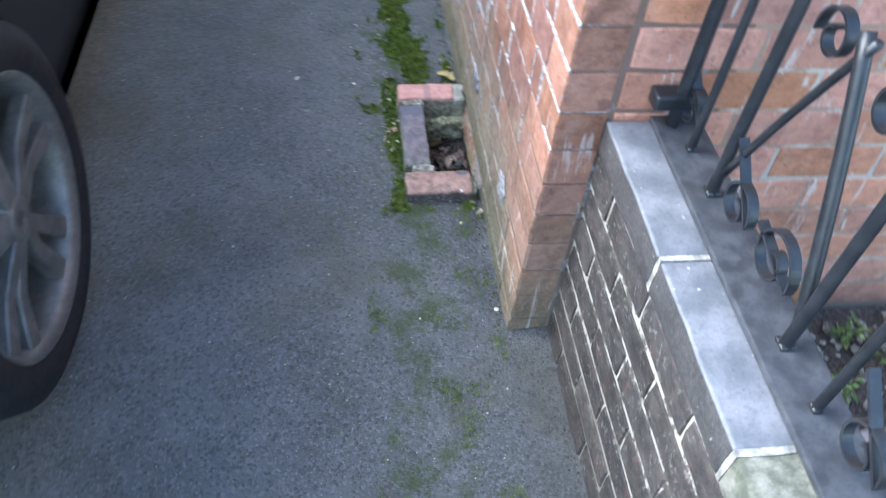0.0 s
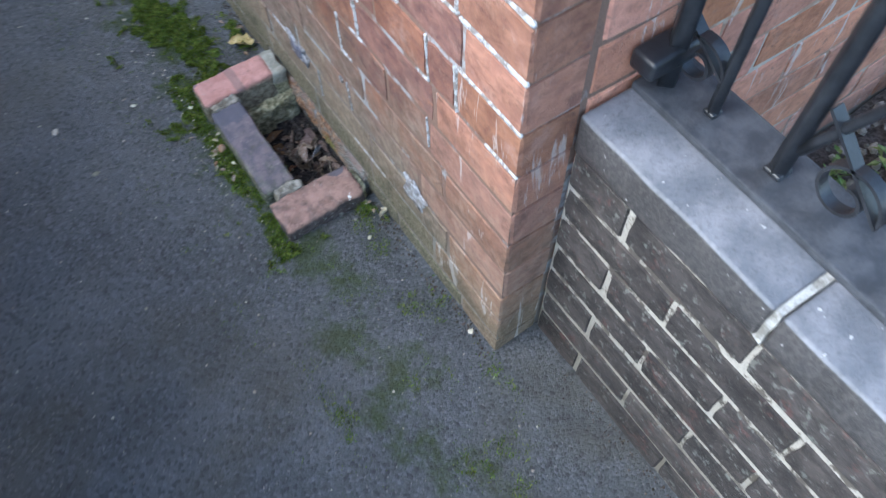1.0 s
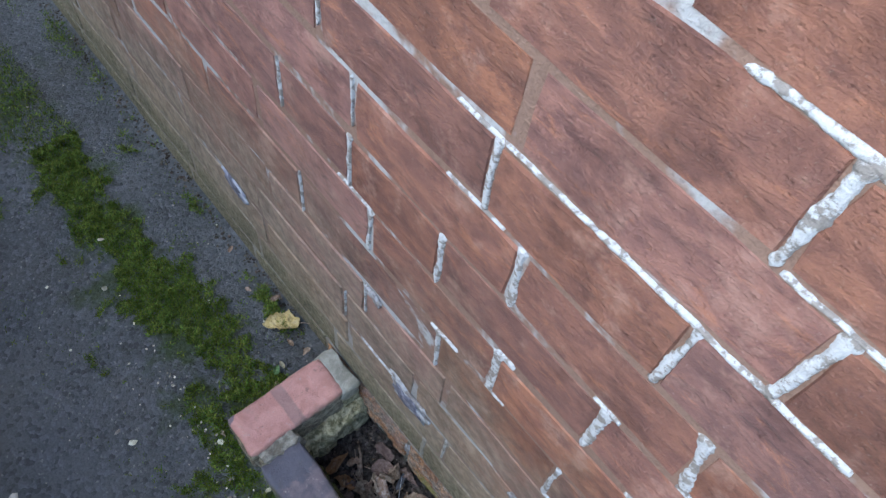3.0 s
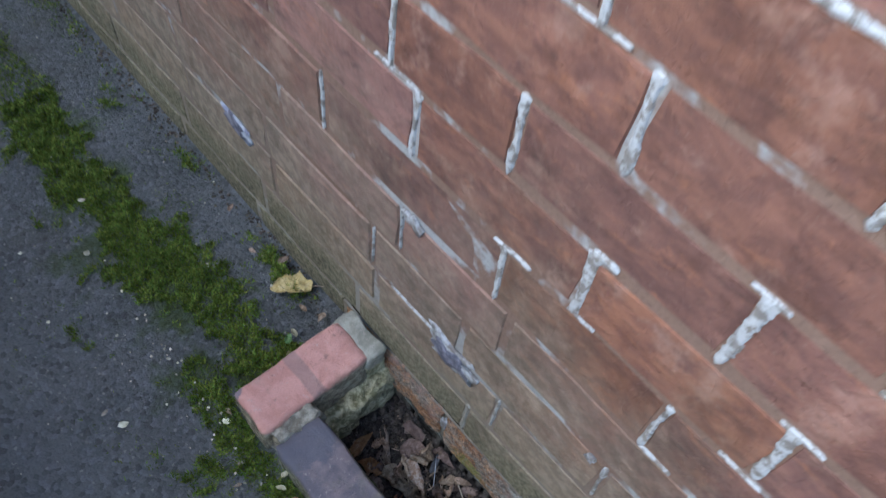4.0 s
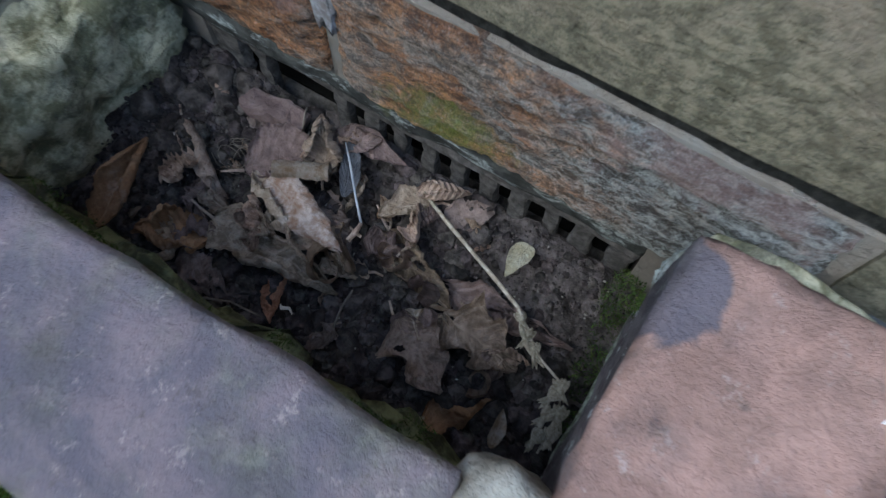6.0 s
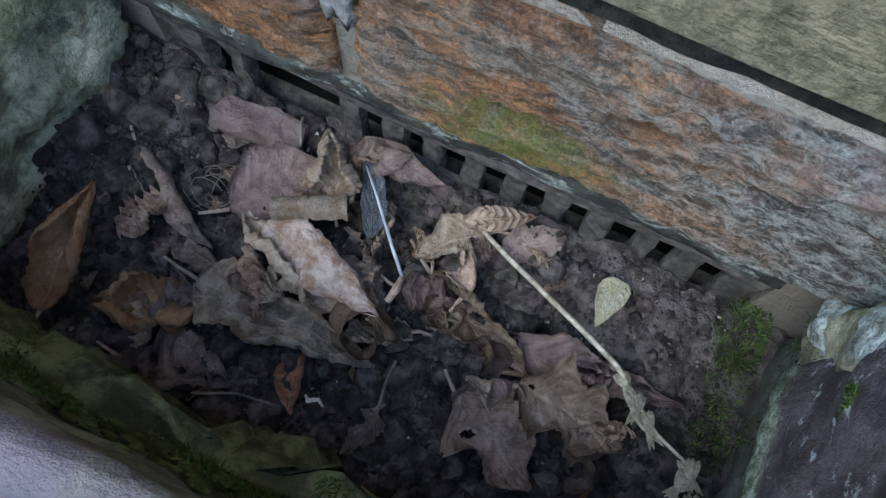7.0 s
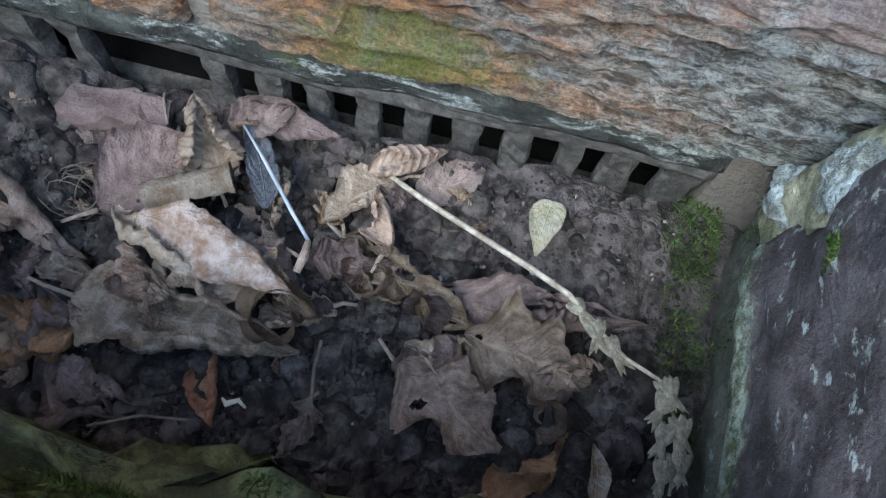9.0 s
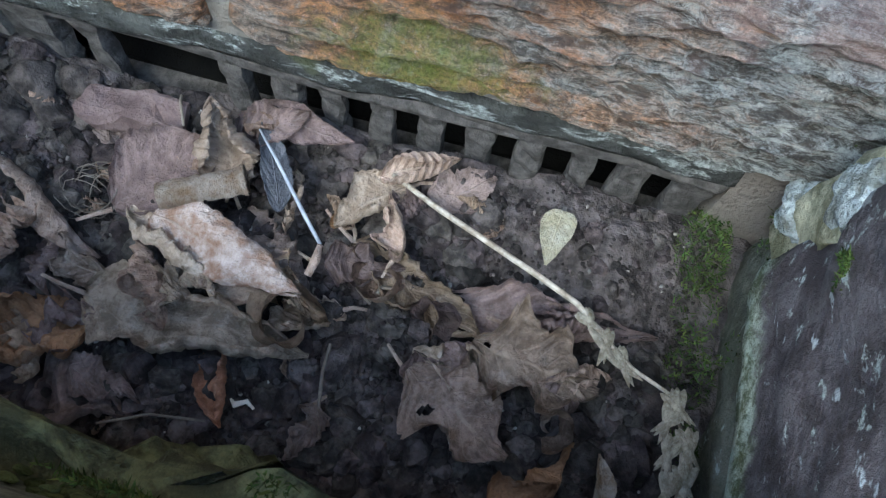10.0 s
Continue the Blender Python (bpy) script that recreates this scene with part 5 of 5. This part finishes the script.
leaf((-0.099, 0.929), (-0.085, 0.939), 0.006, "green", 0.5, 0.3, 0.0003, 0.0, 0.1, 0.008, 0.001, 0, "small fresh green leaf bit beside the brick", False, 132, dz=0.0)
bm = bmesh.new()
bmesh.ops.create_icosphere(bm, subdivisions=3, radius=0.0085)
roughen(bm, 0.004, 90, 3)
bmesh.ops.translate(bm, verts=bm.verts[:], vec=(-0.223, 0.733, 0.009))
tagged(part("pebble", bm, simple("orange_pebble", (0.30, 0.17, 0.10), (0.45, 0.30, 0.20), 60, 0.8, 0.001), smooth=True), "rounded orange-brown pebble in the moss", "pebble")
for i, (x, y) in enumerate([(-0.22, 0.757), (-0.236, 0.725), (-0.25, 0.698), (-0.221, 0.687), (-0.216, 0.775)]):
    leaf((x, y), (x + 0.015 * math.cos(2.2 + i), y + 0.015 * math.sin(2.2 + i)), 0.0042, "yellow", 0.7, 0.3, 0.0002, 0.0, 0.1, 0.008, 0.0008, 0, "pale dry petal on the mossy drive", False, 140 + i, dz=0.0)


# rolled leaf, feather, straw, roots, shard
def spiral(c, axis, r, width, turns, start, kind, label, seed):
    """A leaf edge wound like a wood shaving round an axis."""
    ax = Vector(axis).normalized()
    e = ax.cross(Vector((0, 0, 1))).normalized()
    g = ax.cross(e)
    bm = bmesh.new()
    rows = []
    n = 56
    for i in range(n + 1):
        f = i / n
        an = start + 2 * math.pi * turns * f
        rr = r * (1 - 0.62 * f) * (1 + 0.10 * noise.noise(Vector((f * 6, seed, 0))))
        wd = width * (1 - 0.35 * f) * (1 + 0.25 * noise.noise(Vector((f * 9, seed, 3))))
        row = []
        for k in range(9):
            t = k / 8 - 0.5
            flare = 1 + 0.20 * math.cos(t * 5 + seed) + 0.22 * noise.noise(Vector((f * 7, t * 2.5, seed))) + 0.07 * noise.noise(Vector((f * 24, t * 6, seed)))
            row.append(bm.verts.new(Vector(c) + rr * flare * (math.cos(an) * e + math.sin(an) * g) + ax * (wd * t + 0.0012 * noise.noise(Vector((f * 8, t * 3, seed + 5))))))
        rows.append(row)
    for a, b in zip(rows, rows[1:]):
        for k in range(8):
            bm.faces.new((a[k], a[k + 1], b[k + 1], b[k]))
    bmesh.ops.solidify(bm, geom=bm.faces[:], thickness=0.00035)
    bmesh.ops.recalc_face_normals(bm, faces=bm.faces[:])
    return tagged(part("curled_leaf", bm, LEAF[kind], smooth=True), label, "leaf", "leaf litter in the well")


spiral((-0.073, 0.6555, -0.083), (-0.35, -0.45, 1.0), 0.0120, 0.021, 1.25, 2.6, "brown", "brown leaf end wound into an open spiral", 2.0)
spiral((-0.051, 0.628, -0.082), (-0.5, 0.5, 1.0), 0.0085, 0.014, 0.75, 0.4, "brown", "brown leaf strip curled like a shaving", 5.0)
spiral((-0.060, 0.612, -0.082), (-0.3, 0.6, 1.0), 0.0080, 0.013, 0.7, 3.4, "red", "brown leaf strip curled like a shaving", 9.0)
spiral((-0.082, 0.566, -0.084), (-0.4, -0.2, 1.0), 0.0070, 0.012, 0.9, 1.0, "olive", "torn leaf lobe curled upon itself", 12.0)


def rolled(a, b, r):
    a, b = Vector(a), Vector(b)
    bm = bmesh.new()
    rows = []
    d = (b - a)
    side = d.cross(Vector((0, 0, 1))).normalized()
    up = side.cross(d).normalized()
    for i in range(25):
        f = i / 24
        row = []
        for k in range(46):
            an = 2 * math.pi * 1.9 * k / 45
            rr = r * (1 - 0.5 * k / 45) * (1 + 0.12 * noise.noise(Vector((f * 7, k * 0.12, 1))) + 0.10 * math.exp(-((f - 0.45) / 0.03) ** 2) - 0.16 * math.exp(-((f - 0.5) / 0.02) ** 2) + 0.15 * (f > 0.93))
            row.append(bm.verts.new(a + d * f + rr * (math.cos(an) * side + math.sin(an) * up)))
        rows.append(row)
    for p, q in zip(rows, rows[1:]):
        for k in range(45):
            bm.faces.new((p[k], p[k + 1], q[k + 1], q[k]))
    bmesh.ops.solidify(bm, geom=bm.faces[:], thickness=0.0004)
    ob = part("rolled_leaf", bm, LEAF["pale"], smooth=True)
    tagged(ob, "grey-tan leaf rolled into a little tube", "leaf", "leaf litter in the well")


rolled((-0.047, 0.705, -0.074), (-0.034, 0.680, -0.073), 0.0050)
M_STRAW = simple("straw", (0.26, 0.21, 0.15), (0.56, 0.50, 0.40), 260, 0.65, 0.0006, spec=0.4)
M_HUSK = simple("seed_husk", (0.40, 0.34, 0.24), (0.74, 0.68, 0.54), 520, 0.8, 0.0010)
M_ROOT = simple("dry_root", (0.12, 0.10, 0.08), (0.26, 0.22, 0.17), 120, 0.85, 0.0005)
straw = empty("grass_stalk", "dry pale grass stalk with papery seed husks", "grass stalk", at=(-0.05, 0.58, -0.07))


def at_straw(bm):
    bmesh.ops.translate(bm, verts=bm.verts[:], vec=(0.05, -0.58, 0.07))
    return bm


STALK = [(-0.017, 0.636, -0.077), (-0.024, 0.618, -0.079), (-0.031, 0.600, -0.078), (-0.038, 0.582, -0.077), (-0.044, 0.567, -0.077), (-0.053, 0.556, -0.077), (-0.060, 0.546, -0.077), (-0.064, 0.534, -0.078), (-0.074, 0.528, -0.079), (-0.086, 0.527, -0.077), (-0.097, 0.527, -0.078)]
part("stalk", at_straw(tube(STALK, [0.0008, 0.0011, 0.0010, 0.0011, 0.0010, 0.0008, 0.0007, 0.0007, 0.0006, 0.0006, 0.0005], None, 8)), M_STRAW, straw, smooth=True)


def husk(c, d, ln, r, seed):
    """A spikelet: five pointed, ribbed scales that overlap and gape at the tips."""
    bm = bmesh.new()
    rng = random.Random(seed)
    q = Vector(d).to_track_quat("X", "Z").to_matrix()
    for s in range(5):
        yaw, pitch = (s - 2) * 0.27 + rng.uniform(-0.06, 0.06), rng.uniform(-0.12, 0.22)
        turn = q @ Matrix.Rotation(yaw, 3, "Z") @ Matrix.Rotation(-pitch, 3, "Y")
        long = ln * rng.uniform(1.5, 2.15)
        rows = []
        for i in range(13):
            f = i / 12
            w = r * 0.46 * math.sin(math.pi * min(1.0, f ** 0.7 * 0.98 + 0.02)) ** 0.9 + 0.00012
            row = []
            for k in range(9):
                t = k / 4 - 1
                row.append(bm.verts.new(turn @ Vector((f * long - ln, w * t, w * 0.75 * (1 - t * t) + 0.00016 * math.cos(t * 11) + 0.0010 * f * f * (s % 2))) + Vector(c)))
            rows.append(row)
        for a, b in zip(rows, rows[1:]):
            for k in range(8):
                bm.faces.new((a[k], a[k + 1], b[k + 1], b[k]))
    bmesh.ops.solidify(bm, geom=bm.faces[:], thickness=0.00018)
    part("seed_husk", at_straw(bm), M_HUSK, straw, smooth=True)


for i, (c, d, ln) in enumerate((((-0.049, 0.562, -0.077), (-0.7, -0.6, 0.1), 0.0065), ((-0.056, 0.556, -0.076), (-0.9, -0.3, 0.1), 0.0085), ((-0.060, 0.549, -0.077), (-0.8, -0.6, 0), 0.0085), ((-0.069, 0.531, -0.075), (-0.9, -0.4, 0.1), 0.0085),
                                 ((-0.074, 0.534, -0.075), (-0.9, 0.3, 0), 0.0085), ((-0.080, 0.526, -0.076), (-0.95, -0.2, 0), 0.0085), ((-0.083, 0.532, -0.076), (-0.9, 0.25, 0), 0.008), ((-0.090, 0.525, -0.077), (-0.95, -0.2, -0.1), 0.008), ((-0.094, 0.531, -0.075), (-0.95, 0.2, 0), 0.008))):
    husk(c, d, ln * 0.85, 0.0030, i)

feather = empty("feather", "small slate-grey feather with a white quill", "feather", at=(-0.03, 0.67, -0.07))
fe = leaf((-0.040, 0.668), (-0.008, 0.684), 0.0056, "slate", 0.3, 0.2, 0.0003, 0.0, 0.5, 0.020, 0.0006, 0, "x", False, 33, name="vane")
for key in ("label", "category", "group"):
    del fe[key]
fe.parent, fe.matrix_parent_inverse = feather, Matrix.Translation((0.03, -0.67, 0.07))
part("quill", tube([(0.010, 0.009, 0.0065), (0.002, 0.001, 0.0068), (-0.006, -0.0065, 0.0064), (-0.014, -0.014, 0.0054), (-0.021, -0.021, 0.004)], [0.0003, 0.0005, 0.0006, 0.00065, 0.0006], None, 8), simple("quill", (0.30, 0.32, 0.36), (0.5, 0.52, 0.55), 100, 0.35, 0.0003), feather, smooth=True)
part("quill_tip", tube([(-0.021, -0.021, 0.004), (-0.026, -0.021, 0.003), (-0.031, -0.020, 0.002)], [0.0009, 0.0015, 0.0012], None, 8), LEAF["tan"], feather, smooth=True)

rg = random.Random(41)
roots = bmesh.new()
for i in range(16):
    cx, cy, r = -0.042 + rg.uniform(-0.006, 0.006), 0.735 + rg.uniform(-0.006, 0.006), rg.uniform(0.006, 0.013)
    a0, z0 = rg.uniform(0, 6.28), floor_z(cx, cy) + rg.uniform(0.004, 0.012)
    tube([(cx + r * math.cos(a0 + t * 0.5) * 0.8, cy + r * math.sin(a0 + t * 0.5), z0 + 0.003 * math.sin(t + i)) for t in range(9)], 0.00022, roots, 5)
tagged(part("root_tangle", roots, M_ROOT), "tangle of fine dry roots on the soil", "roots", kind="stuff")
twigs = [((-0.05, 0.648), (-0.058, 0.632), 0.0006), ((-0.075, 0.640), (-0.098, 0.637), 0.0006), ((-0.058, 0.632), (-0.052, 0.624), 0.0008), ((-0.016, 0.712), (-0.004, 0.718), 0.0005), ((-0.055, 0.702), (-0.046, 0.690), 0.0006), ((-0.118, 0.70), (-0.108, 0.672), 0.0005)]
for a, b, r in twigs:
    p, q = Vector((*a, floor_z(*a) + 0.012)), Vector((*b, floor_z(*b) + 0.008))
    mid = (p + q) / 2 + Vector((0.002, 0.001, 0.002))
    tagged(part("twig", tube([p, mid, q], r, None, 6), M_ROOT), "thin dry twig lying on the leaf litter", "twig", "twigs")
bm = roughen(roughen(box((-0.019, 0.712, -0.096), (-0.006, 0.754, -0.087), None, 0.003, 10), 0.006, 45), 0.002, 160)
tagged(part("brick_shard", bm, simple("shard", (0.13, 0.088, 0.08), (0.215, 0.155, 0.142), 110, 0.95, 0.003)), "chipped terracotta brick shard under the vent", "brick shard")
bm = bmesh.new()
tube([(-0.101, 0.662, -0.080), (-0.1025, 0.660, -0.078), (-0.1005, 0.657, -0.079), (-0.102, 0.6545, -0.080)], [0.0004, 0.0010, 0.0008, 0.0004], bm, 6)
tagged(part("eggshell_scrap", bm, M_PALE), "tiny white scrap on the dark soil", "scrap")
for i, (x, y, r) in enumerate(((-0.012, 0.770, 0.007), (-0.02, 0.762, 0.006), (-0.028, 0.775, 0.008), (-0.008, 0.758, 0.005), (-0.03, 0.788, 0.009), (-0.05, 0.79, 0.007))):
    bm = bmesh.new()
    bmesh.ops.create_icosphere(bm, subdivisions=3, radius=r)
    roughen(bm, r * 0.6, 110, i)
    bmesh.ops.translate(bm, verts=bm.verts[:], vec=(x, y, floor_z(x, y) + r * 0.5))
    tagged(part("pebble", bm, M_CLOD, smooth=True), "small grey earthy pebble in the well", "pebble", "pebbles in the well")

lumps("soil_grit", [(gx, gy, floor_z(gx, gy) + 0.0035, rg.uniform(0.0004, 0.001)) for gx, gy in [(rg.uniform(-0.125, -0.006), rg.uniform(0.53, 0.80)) for _ in range(260)]], M_PEBBLE, "tiny pale grit on the well soil", "grit", 1, (1, 1, 1), 19)

M_CRUST = simple("pale_lichen_crust", (0.20, 0.205, 0.165), (0.62, 0.67, 0.64), 130, 0.95, 0.006)


def mortar_lump(x, y, z, r, seed, squash):
    """A knob of old mortar, crusted all over with pale lichen."""
    bm = bmesh.new()
    bmesh.ops.create_icosphere(bm, subdivisions=5, radius=1)
    for v in bm.verts:
        d = v.co.copy()
        k = 1 + 0.38 * noise.noise(d * 1.4 + Vector((seed, 0, 0))) + 0.16 * noise.noise(d * 4 + Vector((0, seed, 0))) + 0.07 * noise.noise(d * 11 + Vector((0, 0, seed)))
        v.co = Vector((d.x * squash[0], d.y * squash[1], d.z * squash[2])) * r * k + Vector((x + 0.1, y - 0.66, z))
    part("mortar_lump", bm, M_CRUST, edging, "knob of mortar crusted with pale lichen", smooth=True)


mortar_lump(-0.026, 0.512, -0.006, 0.0135, 3.0, (1.0, 0.8, 1.05))
mortar_lump(-0.049, 0.514, 0.014, 0.0085, 8.0, (1.0, 0.7, 1.1))
mortar_lump(-0.012, 0.516, -0.040, 0.0085, 5.0, (1.0, 0.8, 1.0))

# moss in the well
rg = random.Random(42)
spots = []
for cx, cy, cz, r, n in ((-0.010, 0.528, -0.086, 0.016, 900), (-0.028, 0.525, -0.094, 0.014, 300), (-0.05, 0.523, -0.097, 0.014, 420), (-0.075, 0.521, -0.098, 0.008, 260), (-0.046, 0.5215, -0.002, 0.0055, 900), (-0.126, 0.62, 0.012, 0.03, 0), (-0.03, 0.70, -0.085, 0.006, 0)):
    for _ in range(n):
        a, d = rg.uniform(0, 6.28), r * math.sqrt(rg.random())
        spots.append((cx + d * math.cos(a), cy + d * math.sin(a) * 0.6, cz + 0.006 * (1 - (d / r) ** 2) + 0.004 * noise.noise(Vector((d * 300, a, 1)))))
for _ in range(2600):
    x, z = rg.uniform(-0.115, -0.002), rg.uniform(-0.1, 0.02)
    if noise.noise(Vector((x * 45, 3, z * 30))) > 0.12 + 0.3 * (x < -0.05):
        spots.append((x, 0.5165, z))
for _ in range(9000):
    y = rg.uniform(0.54, 0.81)
    if noise.noise(Vector((y * 50, 4, 4))) > 0.12:
        spots.append((rg.uniform(-0.138, -0.120), y, rg.uniform(-0.030, -0.014)))
    z = rg.uniform(-0.07, 0.022)
    if noise.noise(Vector((0, y * 30, z * 30))) > -0.05:
        spots.append((-0.131, y, z))
lumps("moss_cushions", [(-0.134 + rg.uniform(-0.004, 0.002), rg.uniform(0.55, 0.80), rg.uniform(-0.085, 0.018), rg.uniform(0.0012, 0.0032)) for _ in range(420)], M_MOSSDARK, "dark moss cushions on the damp brick side", "moss", 2, (0.45, 1, 1), 17, 0.12)
blades("well_moss", spots, M_WELLMOSS, "dark green moss on the damp well sides", "moss", 0.0015, 0.0007, 9, 0.9)

# ---- parked car ----
M_TYRE = simple("tyre_rubber", (0.012, 0.012, 0.013), (0.022, 0.022, 0.024), 50, 0.75, 0.001, spec=0.3)
M_ALLOY = simple("silver_alloy", (0.15, 0.147, 0.143), (0.24, 0.236, 0.228), 20, 0.45, 0.0004, metal=0.5)
M_PAINT = simple("dark_car_paint", (0.008, 0.0085, 0.010), (0.012, 0.0125, 0.015), 3, 0.35, 0.0001, spec=0.6)
M_TRIM = simple("black_plastic", (0.012, 0.012, 0.013), (0.02, 0.02, 0.022), 30, 0.6, 0.0005)
M_GLASS = simple("dark_car_glass", (0.01, 0.012, 0.014), (0.014, 0.016, 0.018), 3, 0.06, 0.00001, spec=0.7)
WX, WY, WR = -0.97, 0.04, 0.375
car = empty("parked_car", "dark parked car with silver alloy wheels", "car", at=(-1.9, 1.5, 0.0))
CAR = Matrix.Translation((1.9, -1.5, 0.0))


def ring(profile, n, cx=0.0):
    """A wheel-like solid: profile (x, radius) turned about the x axis."""
    bm = bmesh.new()
    rows = [[bm.verts.new((x, r * math.cos(2 * math.pi * k / n), r * math.sin(2 * math.pi * k / n))) for k in range(n)] for x, r in profile]
    for a, b in zip(rows, rows[1:] + rows[:1]):
        for k in range(n):
            bm.faces.new((a[k], a[(k + 1) % n], b[(k + 1) % n], b[k]))
    bmesh.ops.recalc_face_normals(bm, faces=bm.faces[:])
    return bm


def wheel(y, side):
    hub = new("wheel")
    hub.parent = car
    hub.matrix_local = CAR @ Matrix.Translation((WX if side > 0 else -2.72, y, WR)) @ (Matrix.Rotation(math.pi, 4, "Z") if side < 0 else Matrix.Identity(4))
    r = WR
    part("tyre", ring([(-0.20, r * 0.74), (-0.215, r * 0.85), (-0.20, r * 0.97), (-0.17, r), (-0.05, r), (-0.015, r * 0.97), (0.004, r * 0.86), (-0.006, r * 0.74)], 64), M_TYRE, hub, smooth=True)
    part("rim", ring([(-0.012, r * 0.755), (-0.004, r * 0.73), (-0.03, r * 0.69), (-0.17, r * 0.67), (-0.17, r * 0.70), (-0.03, r * 0.72)], 48), M_ALLOY, hub, smooth=True)
    part("brake_disc", ring([(-0.12, 0.02), (-0.12, r * 0.48), (-0.14, r * 0.48), (-0.14, 0.02)], 32), M_TRIM, hub)
    part("hub_cap", ring([(-0.018, 0.004), (-0.020, 0.045), (-0.05, 0.06), (-0.10, 0.06), (-0.10, 0.004)], 24), M_ALLOY, hub, smooth=True)
    for i in range(10):
        bm = box((-0.055, 0.04, -0.019), (-0.022, r * 0.71, 0.019), None, 0.006, 2)
        for v in bm.verts:
            f = (v.co.y - 0.04) / (r * 0.67)
            v.co.z *= 1.0 - 0.25 * f + 0.7 * f * f
            v.co.x -= 0.016 * math.sin(math.pi * f)
        bmesh.ops.rotate(bm, verts=bm.verts[:], cent=(0, 0, 0), matrix=Matrix.Rotation(2 * math.pi * (i // 2) / 5 + 0.2 + (0.19 if i % 2 else -0.19), 3, "X"))
        part("spoke", bm, M_ALLOY, hub)


for y in (WY, WY + 2.65):
    for side in (1, -1):
        wheel(y, side)


def car_body():
    """The side outline with its two wheel arches, swept across with a rounded section."""
    arch = WR + 0.055
    line = [(-0.72, 0.42), (-0.70, 0.26), (WY - arch, 0.25)]
    line += [(WY - arch * math.cos(math.pi * k / 12), WR + arch * math.sin(math.pi * k / 12)) for k in range(13)]
    line += [(WY + arch, 0.24), (WY + 2.65 - arch, 0.24)]
    line += [(WY + 2.65 - arch * math.cos(math.pi * k / 12), WR + arch * math.sin(math.pi * k / 12)) for k in range(13)]
    line += [(WY + 2.65 + arch, 0.26), (3.75, 0.34), (3.78, 0.75), (3.70, 1.02), (2.9, 1.06), (0.5, 1.04), (-0.35, 0.93), (-0.68, 0.75)]
    bm = bmesh.new()
    rows = []
    for x, inset in ((-1.085, 0.05), (-1.06, 0.0), (-1.24, -0.0), (-2.60, 0.0), (-2.745, 0.0), (-2.715, 0.05)):
        rows.append([bm.verts.new((x - (0.10 * max(0, z - 0.75) if x > -1.5 else -0.10 * max(0, z - 0.75)), y + (inset if y < 0 else -inset if y > 3 else 0), z - (inset if z > 0.9 else 0))) for y, z in line])
    n = len(line)
    for a, b in zip(rows, rows[1:]):
        for k in range(n):
            bm.faces.new((a[k], a[(k + 1) % n], b[(k + 1) % n], b[k]))
    bm.faces.new(rows[0])
    bm.faces.new(rows[-1][::-1])
    bmesh.ops.recalc_face_normals(bm, faces=bm.faces[:])
    bmesh.ops.transform(bm, matrix=CAR, verts=bm.verts[:])
    part("body", bm, M_PAINT, car)
    bm = bmesh.new()
    low, high = [(0.35, 1.03), (3.35, 1.04)], [(1.1, 1.48), (2.95, 1.50)]
    v = [bm.verts.new((x, y, z)) for x, (y, z) in ((-1.10, low[0]), (-1.10, low[1]), (-2.66, low[1]), (-2.66, low[0]), (-1.30, high[0]), (-1.30, high[1]), (-2.46, high[1]), (-2.46, high[0]))]
    for q in ((0, 1, 5, 4), (1, 2, 6, 5), (2, 3, 7, 6), (3, 0, 4, 7)):
        bm.faces.new([v[i] for i in q])
    bmesh.ops.recalc_face_normals(bm, faces=bm.faces[:])
    bmesh.ops.transform(bm, matrix=CAR, verts=bm.verts[:])
    part("windows", bm, M_GLASS, car)
    bm = box((-2.45, 1.08, 1.49), (-1.31, 2.97, 1.53), None, 0.015)
    bmesh.ops.transform(bm, matrix=CAR, verts=bm.verts[:])
    part("roof", bm, M_PAINT, car)
    bm = box((-1.16, 0.62, 0.20), (-1.10, 2.26, 0.30), None, 0.01)
    bmesh.ops.transform(bm, matrix=CAR, verts=bm.verts[:])
    part("sill", bm, M_TRIM, car)


car_body()

# ---- roof edge that closes the house above ----
M_EAVE = simple("grey_render", (0.35, 0.34, 0.32), (0.45, 0.44, 0.42), 6, 0.9, 0.002)
tagged(part("ceiling", box((0.31, 0.31, TOP - 0.1), (5.0, 7.0, TOP)), M_EAVE), "plain grey closing slab over the house", "roof", kind="structure")

# ---- pieces of the walls ----
build_side_bricks()
build_front_bricks()
build_low_bricks()
